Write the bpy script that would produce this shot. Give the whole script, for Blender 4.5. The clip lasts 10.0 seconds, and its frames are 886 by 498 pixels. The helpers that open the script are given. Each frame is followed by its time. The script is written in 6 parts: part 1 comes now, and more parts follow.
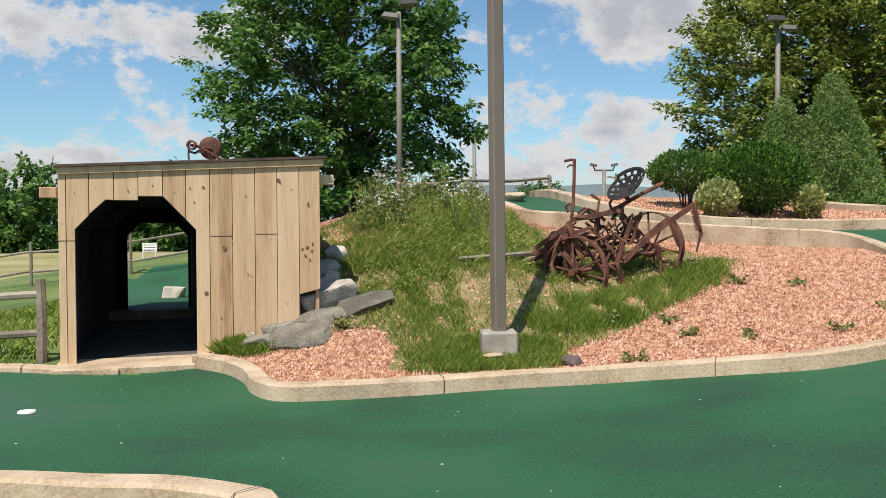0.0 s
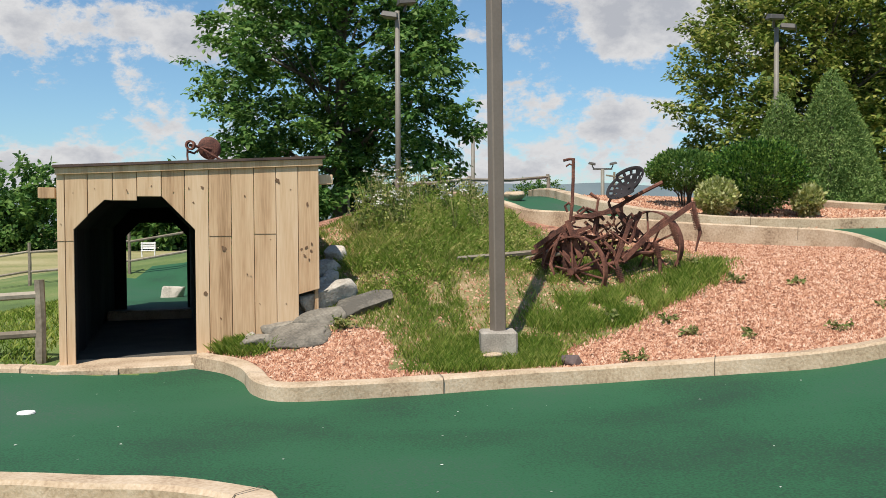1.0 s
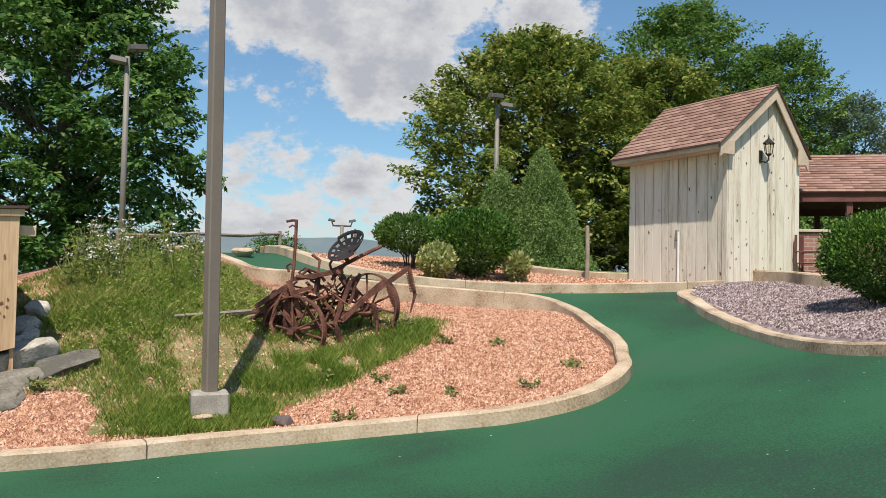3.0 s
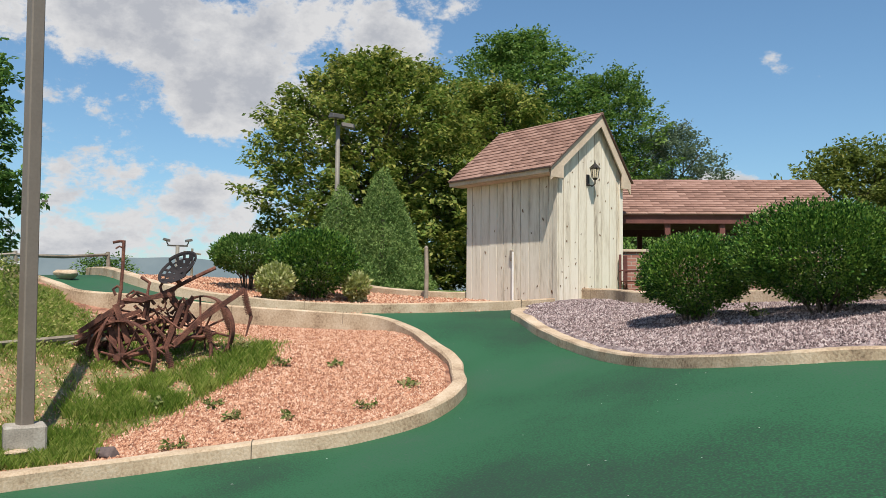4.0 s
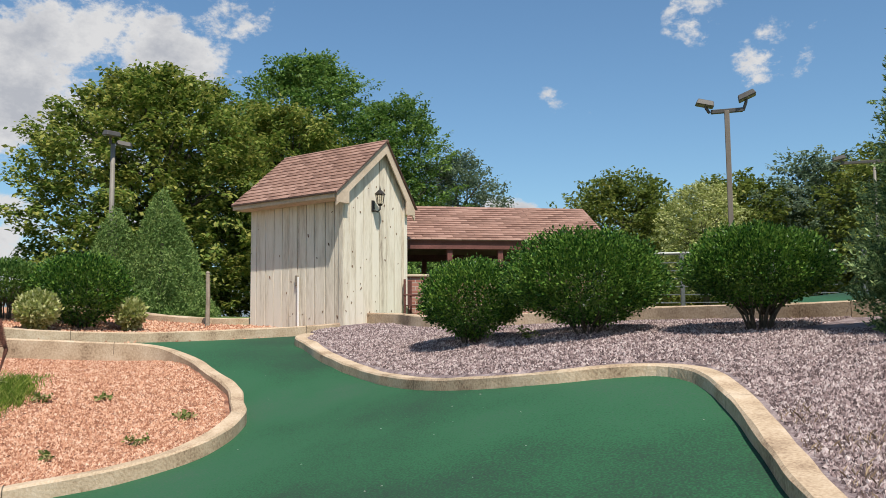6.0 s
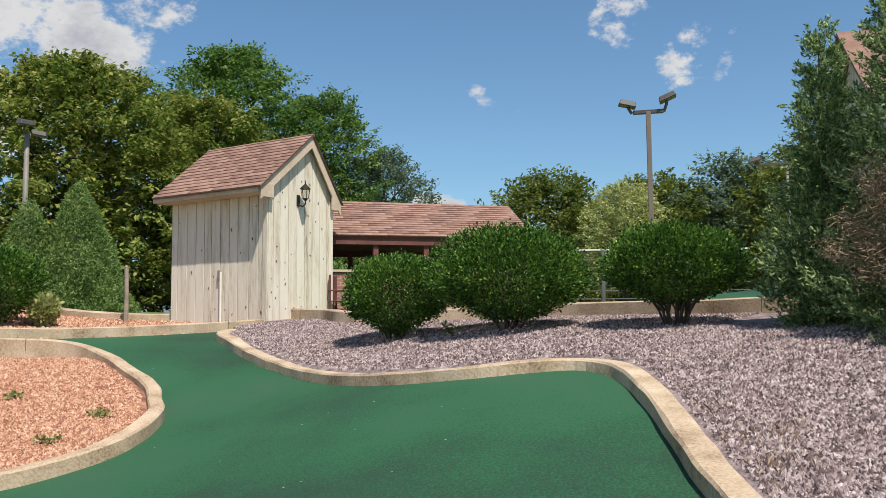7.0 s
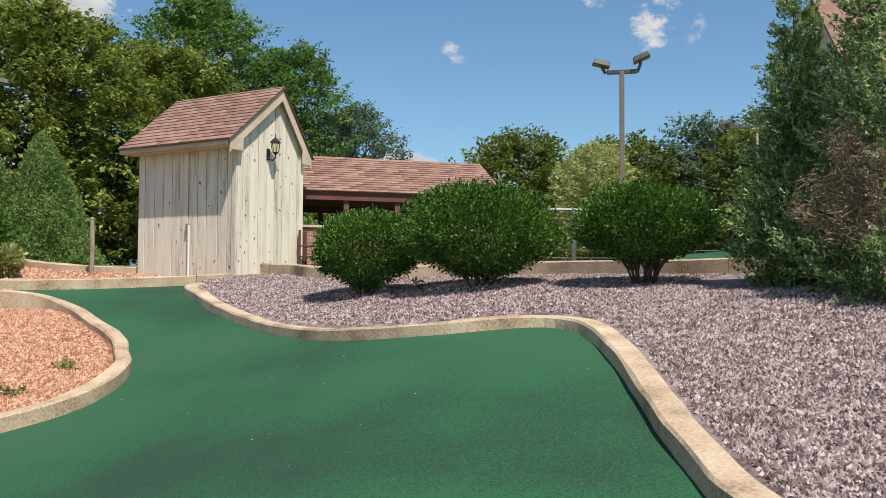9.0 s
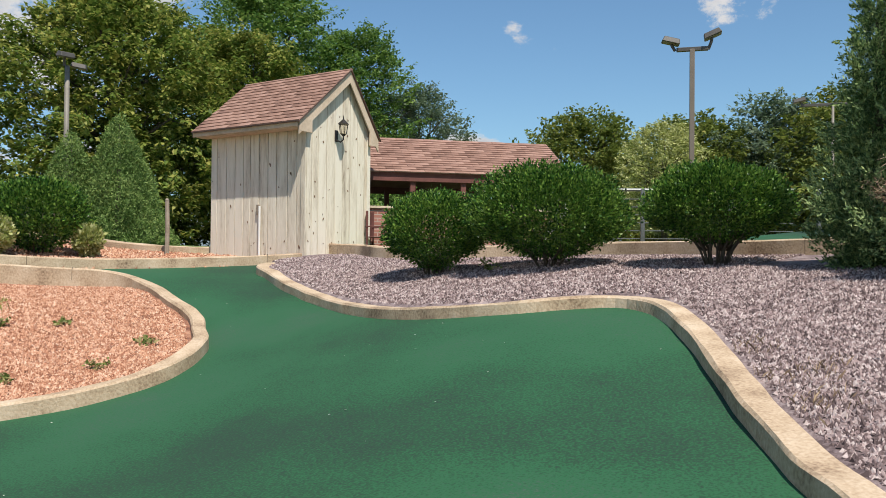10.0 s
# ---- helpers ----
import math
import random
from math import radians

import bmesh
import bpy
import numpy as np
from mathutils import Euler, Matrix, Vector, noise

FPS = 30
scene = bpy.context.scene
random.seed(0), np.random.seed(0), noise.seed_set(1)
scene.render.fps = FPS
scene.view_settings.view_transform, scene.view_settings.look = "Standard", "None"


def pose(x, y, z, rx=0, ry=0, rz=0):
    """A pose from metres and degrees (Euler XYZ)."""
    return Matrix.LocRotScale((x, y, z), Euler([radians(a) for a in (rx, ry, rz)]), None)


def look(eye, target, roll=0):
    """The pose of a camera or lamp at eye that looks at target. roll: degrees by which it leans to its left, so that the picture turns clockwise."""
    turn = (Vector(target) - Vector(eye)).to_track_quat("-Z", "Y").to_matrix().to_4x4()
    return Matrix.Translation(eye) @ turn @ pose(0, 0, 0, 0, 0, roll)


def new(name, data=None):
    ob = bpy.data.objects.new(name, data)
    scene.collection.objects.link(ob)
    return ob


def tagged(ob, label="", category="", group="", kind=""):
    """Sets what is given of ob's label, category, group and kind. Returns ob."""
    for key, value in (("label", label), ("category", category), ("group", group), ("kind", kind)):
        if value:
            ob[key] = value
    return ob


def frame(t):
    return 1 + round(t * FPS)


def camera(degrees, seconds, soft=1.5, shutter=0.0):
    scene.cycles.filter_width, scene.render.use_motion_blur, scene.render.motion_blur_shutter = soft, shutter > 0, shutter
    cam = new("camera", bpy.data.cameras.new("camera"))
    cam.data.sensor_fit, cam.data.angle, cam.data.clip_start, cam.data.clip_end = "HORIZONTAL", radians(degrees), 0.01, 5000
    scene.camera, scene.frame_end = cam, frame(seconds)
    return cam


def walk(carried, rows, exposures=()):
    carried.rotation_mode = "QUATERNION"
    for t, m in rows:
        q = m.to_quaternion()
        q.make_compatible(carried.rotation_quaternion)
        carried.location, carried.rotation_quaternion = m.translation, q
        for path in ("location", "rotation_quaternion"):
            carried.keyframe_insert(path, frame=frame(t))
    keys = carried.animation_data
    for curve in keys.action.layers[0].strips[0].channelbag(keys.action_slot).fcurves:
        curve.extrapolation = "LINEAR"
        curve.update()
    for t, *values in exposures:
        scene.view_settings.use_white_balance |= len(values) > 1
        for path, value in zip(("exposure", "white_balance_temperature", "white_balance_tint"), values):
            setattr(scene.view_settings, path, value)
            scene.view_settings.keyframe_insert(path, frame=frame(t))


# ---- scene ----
cam = camera(54.3, 10.0, soft=0.6)

# seconds, eye, point looked at, roll
PATH = [
    (0, (-0.019, 0.165, 1.357), (-0.016, 2.164, 1.305), -0.2),
    (0.5, (-0.014, 0.17, 1.352), (-0.007, 2.17, 1.296), -0.3),
    (1, (-0.025, 0.168, 1.368), (-0.019, 2.167, 1.313), -0.3),
    (1.5, (0.013, 0.156, 1.37), (0.032, 2.156, 1.322), -0.2),
    (2, (0.109, 0.084, 1.423), (0.266, 2.077, 1.387), 0.7),
    (2.5, (0.147, -0.002, 1.445), (0.528, 1.961, 1.476), 1.3),
    (3, (0.223, -0.092, 1.456), (0.808, 1.819, 1.53), 1.2),
    (4.5, (0.287, -0.187, 1.485), (1.337, 1.509, 1.627), 0.2),
    (5, (0.311, -0.211, 1.494), (1.471, 1.411, 1.652), -0.0),
    (5.5, (0.333, -0.208, 1.496), (1.573, 1.352, 1.668), -0.3),
    (7, (0.377, -0.27, 1.486), (1.809, 1.115, 1.655), -0.5),
    (7.5, (0.376, -0.262, 1.483), (1.848, 1.083, 1.636), -0.3),
    (8, (0.376, -0.251, 1.475), (1.866, 1.077, 1.608), 0.0),
    (8.5, (0.38, -0.243, 1.47), (1.868, 1.089, 1.571), 0.2),
    (9, (0.392, -0.237, 1.463), (1.876, 1.102, 1.536), 0.3),
    (9.5, (0.362, -0.234, 1.458), (1.837, 1.116, 1.506), 0.3),
    (10, (0.309, -0.209, 1.447), (1.694, 1.234, 1.476), 0.5),
]
walk(cam, [(t, look(eye, target, roll)) for t, eye, target, roll in PATH])

# ---- light ----
SUN_AZ, SUN_EL = 199.5, 61.0
world = bpy.data.worlds.new("sky")
scene.world = world
world.use_nodes = True
wn, wl = world.node_tree.nodes, world.node_tree.links
wn.clear()
w_out = wn.new("ShaderNodeOutputWorld")
w_bg = wn.new("ShaderNodeBackground")
w_sky = wn.new("ShaderNodeTexSky")
w_sky.sky_type = "NISHITA"
w_sky.sun_disc = False
w_sky.sun_elevation = radians(SUN_EL)
w_sky.sun_rotation = radians(SUN_AZ)
w_sky.air_density, w_sky.dust_density, w_sky.ozone_density = 1.0, 0.6, 2.0
w_bg.inputs[1].default_value = 0.075


def wmath(op, a, b=None, clamp=False):
    n = wn.new("ShaderNodeMath")
    n.operation, n.use_clamp = op, clamp
    for i, v in enumerate((a, b)):
        if v is None:
            continue
        if isinstance(v, (int, float)):
            n.inputs[i].default_value = v
        else:
            wl.new(v, n.inputs[i])
    return n.outputs[0]


# cumulus clouds over the whole sky
w_tc = wn.new("ShaderNodeTexCoord")
w_sep = wn.new("ShaderNodeSeparateXYZ")
wl.new(w_tc.outputs["Generated"], w_sep.inputs[0])
w_comb = wn.new("ShaderNodeCombineXYZ")
wl.new(w_sep.outputs[0], w_comb.inputs[0])
wl.new(w_sep.outputs[1], w_comb.inputs[1])
wl.new(wmath("MULTIPLY", wmath("POWER", wmath("MAXIMUM", w_sep.outputs[2], 0.0), 0.85), 1.45), w_comb.inputs[2])


def wnoise(scale, detail, rough, shift):
    mp = wn.new("ShaderNodeMapping")
    mp.inputs[1].default_value = shift
    wl.new(w_comb.outputs[0], mp.inputs[0])
    n = wn.new("ShaderNodeTexNoise")
    n.inputs["Scale"].default_value, n.inputs["Detail"].default_value, n.inputs["Roughness"].default_value = scale, detail, rough
    wl.new(mp.outputs[0], n.inputs["Vector"])
    return n.outputs[0]


w_big = wnoise(4.2, 2.0, 0.5, (3.1, 1.7, 0.0))
w_fine = wnoise(10.0, 12.0, 0.66, (2.4, 5.2, 1.0))
# banks low in the north, few clouds towards the east
w_low = wmath("MULTIPLY", wmath("SUBTRACT", 0.26, w_sep.outputs[2], True), 0.22)
w_high = wmath("MULTIPLY", wmath("MAXIMUM", wmath("SUBTRACT", w_sep.outputs[2], 0.42), 0.0), -0.22)
w_side = wmath("ADD", wmath("ADD", wmath("MULTIPLY", wmath("MAXIMUM", w_sep.outputs[0], 0.0), -0.13), w_low), w_high)
# the larger cumulus heaps: azimuth, elevation, half width in degrees, weight
for c_az, c_el, c_r, c_w in ((19, 16, 6.9, 0.144), (12, 15, 5.75, 0.101), (25, 17.5, 4.6, 0.101), (4, 18, 6.9, 0.086), (-17, 10.5, 4.6, 0.115), (-24, 10, 3.45, 0.072), (-27, 13.5, 3.45, 0.086), (-22, 14, 3.45, 0.072),
                             (6, 4.5, 6.9, 0.072), (13, 6, 4.6, 0.086), (5, 9.5, 4.6, 0.086), (12.5, 12.5, 4.025, 0.086), (63.5, 17, 3.795, 0.11), (58, 20.2, 3.795, 0.11), (45.5, 7.6, 2.99, 0.158), (48.5, 14.3, 2.1505, 0.098), (60.3, 15.4, 2.277, 0.092), (36, 11, 9.2, -0.072), (-8, 9, 6.9, -0.043)):
    w_dot = wn.new("ShaderNodeVectorMath")
    w_dot.operation = "DOT_PRODUCT"
    wl.new(w_tc.outputs["Generated"], w_dot.inputs[0])
    w_dot.inputs[1].default_value = (math.sin(radians(c_az)) * math.cos(radians(c_el)), math.cos(radians(c_az)) * math.cos(radians(c_el)), math.sin(radians(c_el)))
    w_mr = wn.new("ShaderNodeMapRange")
    w_mr.interpolation_type = "SMOOTHSTEP"
    w_mr.inputs[1].default_value, w_mr.inputs[2].default_value = math.cos(radians(c_r)), 1.0
    w_mr.inputs[4].default_value = c_w
    wl.new(w_dot.outputs["Value"], w_mr.inputs[0])
    w_side = wmath("ADD", w_side, w_mr.outputs[0])
w_sum = wmath("ADD", wmath("ADD", wmath("MULTIPLY", w_big, 0.42), wmath("MULTIPLY", w_fine, 0.72)), w_side)
w_mask = wn.new("ShaderNodeMapRange")
w_mask.interpolation_type = "SMOOTHSTEP"
w_mask.inputs[1].default_value, w_mask.inputs[2].default_value = 0.585, 0.665
wl.new(w_sum, w_mask.inputs[0])
w_thick = wn.new("ShaderNodeMapRange")
w_thick.inputs[1].default_value, w_thick.inputs[2].default_value = 0.63, 0.80
w_lump = wmath("MULTIPLY", wmath("SUBTRACT", wnoise(17.0, 6.0, 0.6, (7.0, 1.0, 4.0)), 0.5), 0.45)
wl.new(wmath("ADD", w_sum, w_lump), w_thick.inputs[0])
w_cc = wn.new("ShaderNodeMix")
w_cc.data_type = "RGBA"
w_cc.inputs[6].default_value = (7.6, 7.6, 7.7, 1)
w_cc.inputs[7].default_value = (5.0, 5.2, 5.7, 1)
wl.new(w_thick.outputs[0], w_cc.inputs[0])
w_mix = wn.new("ShaderNodeMix")
w_mix.data_type = "RGBA"
wl.new(w_mask.outputs[0], w_mix.inputs[0])
w_tint = wn.new("ShaderNodeMix")
w_tint.data_type, w_tint.blend_type = "RGBA", "MULTIPLY"
w_tint.inputs[0].default_value = 1.0
w_tint.inputs[7].default_value = (1.05, 1.31, 1.40, 1)
wl.new(w_sky.outputs[0], w_tint.inputs[6])
wl.new(w_tint.outputs[2], w_mix.inputs[6])
wl.new(w_cc.outputs[2], w_mix.inputs[7])
wl.new(w_mix.outputs[2], w_bg.inputs[0])
wl.new(w_bg.outputs[0], w_out.inputs[0])

sun = new("sun", bpy.data.lights.new("sun", "SUN"))
sun.data.energy, sun.data.angle, sun.data.color = 4.75, radians(0.53), (1.0, 0.93, 0.82)
a_, e_ = radians(SUN_AZ), radians(SUN_EL)
sun.matrix_world = look((math.sin(a_) * math.cos(e_) * 50, math.cos(a_) * math.cos(e_) * 50, math.sin(e_) * 50), (0, 0, 0))
scene.view_settings.exposure = 0.32
# sloping land's heights, placed to fit the camera's view: course below, banks round it
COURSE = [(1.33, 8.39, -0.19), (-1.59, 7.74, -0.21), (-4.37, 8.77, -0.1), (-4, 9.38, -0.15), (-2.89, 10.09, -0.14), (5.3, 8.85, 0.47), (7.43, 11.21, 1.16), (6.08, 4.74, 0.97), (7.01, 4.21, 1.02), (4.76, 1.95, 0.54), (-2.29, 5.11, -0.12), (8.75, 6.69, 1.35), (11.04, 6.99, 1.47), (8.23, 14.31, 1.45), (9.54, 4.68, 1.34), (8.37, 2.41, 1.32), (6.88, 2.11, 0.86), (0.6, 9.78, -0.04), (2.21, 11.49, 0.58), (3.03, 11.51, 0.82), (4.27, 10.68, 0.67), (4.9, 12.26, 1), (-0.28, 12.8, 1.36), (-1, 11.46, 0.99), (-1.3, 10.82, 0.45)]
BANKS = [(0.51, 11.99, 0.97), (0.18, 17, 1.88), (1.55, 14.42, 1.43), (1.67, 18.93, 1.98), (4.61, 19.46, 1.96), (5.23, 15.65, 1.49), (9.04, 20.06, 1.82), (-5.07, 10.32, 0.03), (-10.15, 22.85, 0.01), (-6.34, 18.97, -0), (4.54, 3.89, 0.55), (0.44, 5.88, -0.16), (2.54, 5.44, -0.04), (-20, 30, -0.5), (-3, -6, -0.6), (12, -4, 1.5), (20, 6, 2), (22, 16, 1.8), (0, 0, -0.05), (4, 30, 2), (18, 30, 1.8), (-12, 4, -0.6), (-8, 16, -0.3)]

# ---- materials ----
def material(name, cols, scale=3.0, fine=40.0, rough=0.8, bump=0.3, metal=0.0, stretch=(1, 1, 1), rnd=0.0, island=False, detail=6.0, contrast=(0.35, 0.65), bump_dist=0.01, subs=0.0, coords="Object"):
    """Two scales of noise over a ramp of colours, with fine relief; rnd varies the value from piece to piece."""
    m = bpy.data.materials.new(name)
    m.use_nodes = True
    nt, ns, ln = m.node_tree, m.node_tree.nodes, m.node_tree.links
    b = ns["Principled BSDF"]
    tc, mp = ns.new("ShaderNodeTexCoord"), ns.new("ShaderNodeMapping")
    mp.inputs[3].default_value = stretch
    ln.new(tc.outputs[coords], mp.inputs[0])
    n1, n2 = ns.new("ShaderNodeTexNoise"), ns.new("ShaderNodeTexNoise")
    n1.inputs["Scale"].default_value, n1.inputs["Detail"].default_value = scale, detail
    n2.inputs["Scale"].default_value, n2.inputs["Detail"].default_value = fine, 4.0
    ln.new(mp.outputs[0], n1.inputs["Vector"])
    ln.new(mp.outputs[0], n2.inputs["Vector"])
    mixf = ns.new("ShaderNodeMix")
    mixf.inputs[0].default_value = 0.4
    ln.new(n1.outputs[0], mixf.inputs[2])
    ln.new(n2.outputs[0], mixf.inputs[3])
    r = ns.new("ShaderNodeValToRGB")
    el = r.color_ramp.elements
    while len(el) < len(cols):
        el.new(0.5)
    for i, c in enumerate(cols):
        el[i].position = contrast[0] + (contrast[1] - contrast[0]) * i / max(1, len(cols) - 1)
        el[i].color = (*c, 1)
    fac = mixf.outputs[0]
    if rnd:
        g = ns.new("ShaderNodeNewGeometry") if island else ns.new("ShaderNodeObjectInfo")
        out = g.outputs["Random Per Island"] if island else g.outputs["Random"]
        mm = ns.new("ShaderNodeMath")
        mm.operation = "MULTIPLY_ADD"
        ln.new(out, mm.inputs[0])
        mm.inputs[1].default_value = rnd
        ln.new(fac, mm.inputs[2])
        m2 = ns.new("ShaderNodeMath")
        m2.operation = "SUBTRACT"
        ln.new(mm.outputs[0], m2.inputs[0])
        m2.inputs[1].default_value = rnd / 2
        fac = m2.outputs[0]
    ln.new(fac, r.inputs[0])
    ln.new(r.outputs[0], b.inputs["Base Color"])
    b.inputs["Roughness"].default_value, b.inputs["Metallic"].default_value = rough, metal
    if bump:
        bp = ns.new("ShaderNodeBump")
        bp.inputs["Strength"].default_value, bp.inputs["Distance"].default_value = bump, bump_dist
        ln.new(mixf.outputs[0], bp.inputs["Height"])
        ln.new(bp.outputs[0], b.inputs["Normal"])
    if subs:
        b.inputs["Specular IOR Level"].default_value = 0.22
        tr, mx = ns.new("ShaderNodeBsdfTranslucent"), ns.new("ShaderNodeMixShader")
        ln.new(r.outputs[0], tr.inputs[0])
        mx.inputs[0].default_value = subs
        ln.new(b.outputs[0], mx.inputs[1])
        ln.new(tr.outputs[0], mx.inputs[2])
        ln.new(mx.outputs[0], ns["Material Output"].inputs[0])
    return m


M_GREEN = material("green_felt", [(0.010, 0.032, 0.019), (0.008, 0.053, 0.020), (0.010, 0.088, 0.031), (0.018, 0.080, 0.036), (0.040, 0.078, 0.050)], 0.33, 60, 0.85, 0.2, contrast=(0.39, 0.63), bump_dist=0.004)
# darker than the loose stones: shade in their gaps is painted into the bed
M_PINKBED = material("pink_gravel_bed", [(0.15, 0.062, 0.04), (0.29, 0.135, 0.082), (0.40, 0.22, 0.145)], 6, 45, 0.95, 0.8, contrast=(0.4, 0.6), bump_dist=0.03)
M_PINK = material("pink_stone", [(0.25, 0.10, 0.055), (0.45, 0.225, 0.135), (0.53, 0.30, 0.19), (0.62, 0.42, 0.305)], 8, 60, 0.9, 0.3, rnd=0.5, island=True, contrast=(0.3, 0.75))
M_PURPBED = material("purple_gravel_bed", [(0.09, 0.062, 0.064), (0.19, 0.142, 0.142), (0.30, 0.24, 0.235)], 6, 40, 0.95, 0.8, contrast=(0.4, 0.6), bump_dist=0.03)
M_PURP = material("purple_stone", [(0.085, 0.057, 0.056), (0.215, 0.150, 0.146), (0.34, 0.258, 0.248), (0.49, 0.41, 0.39)], 8, 60, 0.9, 0.3, rnd=0.6, island=True, contrast=(0.28, 0.78))
M_LAWN = material("lawn", [(0.055, 0.09, 0.02), (0.10, 0.15, 0.035), (0.20, 0.20, 0.075)], 0.7, 30, 0.95, 0.6, contrast=(0.35, 0.68), bump_dist=0.03)
M_FIELD = material("dry_field", [(0.16, 0.17, 0.05), (0.27, 0.24, 0.10), (0.36, 0.31, 0.16)], 0.15, 6, 0.95, 0.4, contrast=(0.35, 0.65))
M_SOIL = material("grassy_soil", [(0.10, 0.115, 0.03), (0.19, 0.165, 0.065), (0.38, 0.26, 0.16)], 2.2, 35, 0.95, 0.8, contrast=(0.38, 0.66), bump_dist=0.03)
M_CONC = material("kerb_concrete", [(0.09, 0.06, 0.037), (0.275, 0.19, 0.122), (0.42, 0.31, 0.205), (0.50, 0.385, 0.27), (0.56, 0.45, 0.33)], 2.6, 45, 0.9, 0.7, stretch=(1, 1, 0.8), contrast=(0.27, 0.66), bump_dist=0.02)
M_CONCG = material("grey_concrete", [(0.27, 0.25, 0.21), (0.42, 0.40, 0.34)], 4, 60, 0.9, 0.4)
M_FOOT = material("footing_concrete", [(0.20, 0.175, 0.145), (0.32, 0.285, 0.24), (0.42, 0.385, 0.33)], 4, 60, 0.9, 0.5)
# tunnel floor: the shade indoors is painted into a darker concrete
M_SHADEFLOOR = material("shade_painted_floor", [(0.045, 0.045, 0.04), (0.11, 0.10, 0.088)], 2.5, 40, 0.9, 0.3)
# dirt of the kerb joints, and shade painted behind the shed's boards
M_JOINT_SHADE = material("dirty_joint_and_gap_shade", [(0.06, 0.045, 0.03), (0.15, 0.115, 0.08)], 6, 60, 0.95, 0.2)
M_BARK = material("bark", [(0.05, 0.04, 0.03), (0.14, 0.115, 0.085)], 3, 20, 0.95, 0.8, stretch=(4, 4, 0.7), bump_dist=0.03)
M_MAPLE = material("maple_leaf", [(0.038, 0.10, 0.022), (0.082, 0.18, 0.038), (0.175, 0.28, 0.07)], 0.5, 9, 0.55, 0, rnd=0.4, island=True, subs=0.42)
M_OAK = material("yellowing_leaf", [(0.08, 0.135, 0.022), (0.175, 0.24, 0.045), (0.34, 0.34, 0.085)], 0.35, 9, 0.55, 0, rnd=0.4, island=True, subs=0.42)
M_ASH = material("dark_green_leaf", [(0.048, 0.115, 0.022), (0.105, 0.20, 0.041), (0.20, 0.30, 0.07)], 0.4, 9, 0.5, 0, rnd=0.4, island=True, subs=0.42)
M_SILV = material("silvery_leaf", [(0.065, 0.111, 0.0585), (0.13, 0.189, 0.111), (0.221, 0.273, 0.182)], 0.5, 9, 0.6, 0, rnd=0.22, island=True, subs=0.42)
M_FAR = material("far_leaf", [(0.09, 0.13, 0.025), (0.18, 0.225, 0.05), (0.33, 0.32, 0.09)], 0.15, 5, 0.7, 0, rnd=0.26, island=True, subs=0.42)
M_BOX = material("box_leaf", [(0.016, 0.056, 0.009), (0.056, 0.145, 0.019), (0.165, 0.27, 0.046)], 2.0, 25, 0.4, 0, rnd=0.42, island=True, subs=0.24)
M_SPRUCE = material("spruce_needle", [(0.075, 0.14, 0.032), (0.15, 0.245, 0.062), (0.27, 0.36, 0.115)], 1.2, 25, 0.6, 0, rnd=0.36, island=True, subs=0.3)
M_JUNIPER = material("juniper_needle", [(0.065, 0.125, 0.045), (0.19, 0.29, 0.11), (0.42, 0.52, 0.22)], 1.6, 25, 0.6, 0, rnd=0.44, island=True, subs=0.3)
M_DEAD = material("dead_twig", [(0.17, 0.11, 0.07), (0.40, 0.29, 0.19)], 3, 25, 0.9, 0, rnd=0.4, island=True)
M_VARI = material("pale_leaf", [(0.26, 0.30, 0.08), (0.44, 0.47, 0.17), (0.62, 0.62, 0.32)], 2.0, 20, 0.5, 0, rnd=0.5, island=True, subs=0.35)
M_GRASS = material("grass_blade", [(0.145, 0.23, 0.032), (0.235, 0.32, 0.055), (0.45, 0.42, 0.15)], 1.3, 20, 0.6, 0, rnd=0.34, island=True, subs=0.5)
M_LUSH = material("lush_grass_blade", [(0.12, 0.20, 0.026), (0.20, 0.295, 0.042), (0.36, 0.40, 0.10)], 1.3, 20, 0.6, 0, rnd=0.4, island=True, subs=0.5)
M_WEED = material("weed_leaf", [(0.10, 0.15, 0.035), (0.20, 0.25, 0.07), (0.38, 0.34, 0.16)], 1.3, 20, 0.7, 0, rnd=0.45, island=True, subs=0.42)
M_FLOWER = material("white_flower", [(0.55, 0.53, 0.45), (0.75, 0.74, 0.68)], 3, 20, 0.7, 0)
M_PLANK = material("new_pine_board", [(0.30, 0.175, 0.088), (0.50, 0.32, 0.18), (0.60, 0.415, 0.25), (0.66, 0.48, 0.31)], 1.6, 12, 0.75, 0.35, stretch=(5, 5, 0.3), rnd=0.24, contrast=(0.27, 0.68), bump_dist=0.006)
M_GREYPLANK = material("weathered_board", [(0.20, 0.165, 0.125), (0.50, 0.43, 0.335), (0.66, 0.595, 0.48), (0.74, 0.68, 0.57)], 1.8, 14, 0.85, 0.45, stretch=(5, 5, 0.45), rnd=0.14, contrast=(0.24, 0.58), bump_dist=0.006)
M_TRIM = material("cream_trim_board", [(0.46, 0.36, 0.26), (0.64, 0.52, 0.40)], 2, 18, 0.8, 0.3, stretch=(1, 1, 1))
M_KNOT = material("wood_knot", [(0.10, 0.055, 0.03), (0.22, 0.13, 0.07)], 20, 90, 0.8, 0.2)
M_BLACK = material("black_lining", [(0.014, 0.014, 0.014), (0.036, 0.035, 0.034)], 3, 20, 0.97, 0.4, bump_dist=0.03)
M_ROOFEDGE = material("rusty_drip_edge", [(0.05, 0.03, 0.025), (0.11, 0.065, 0.05)], 3, 30, 0.6, 0.2)
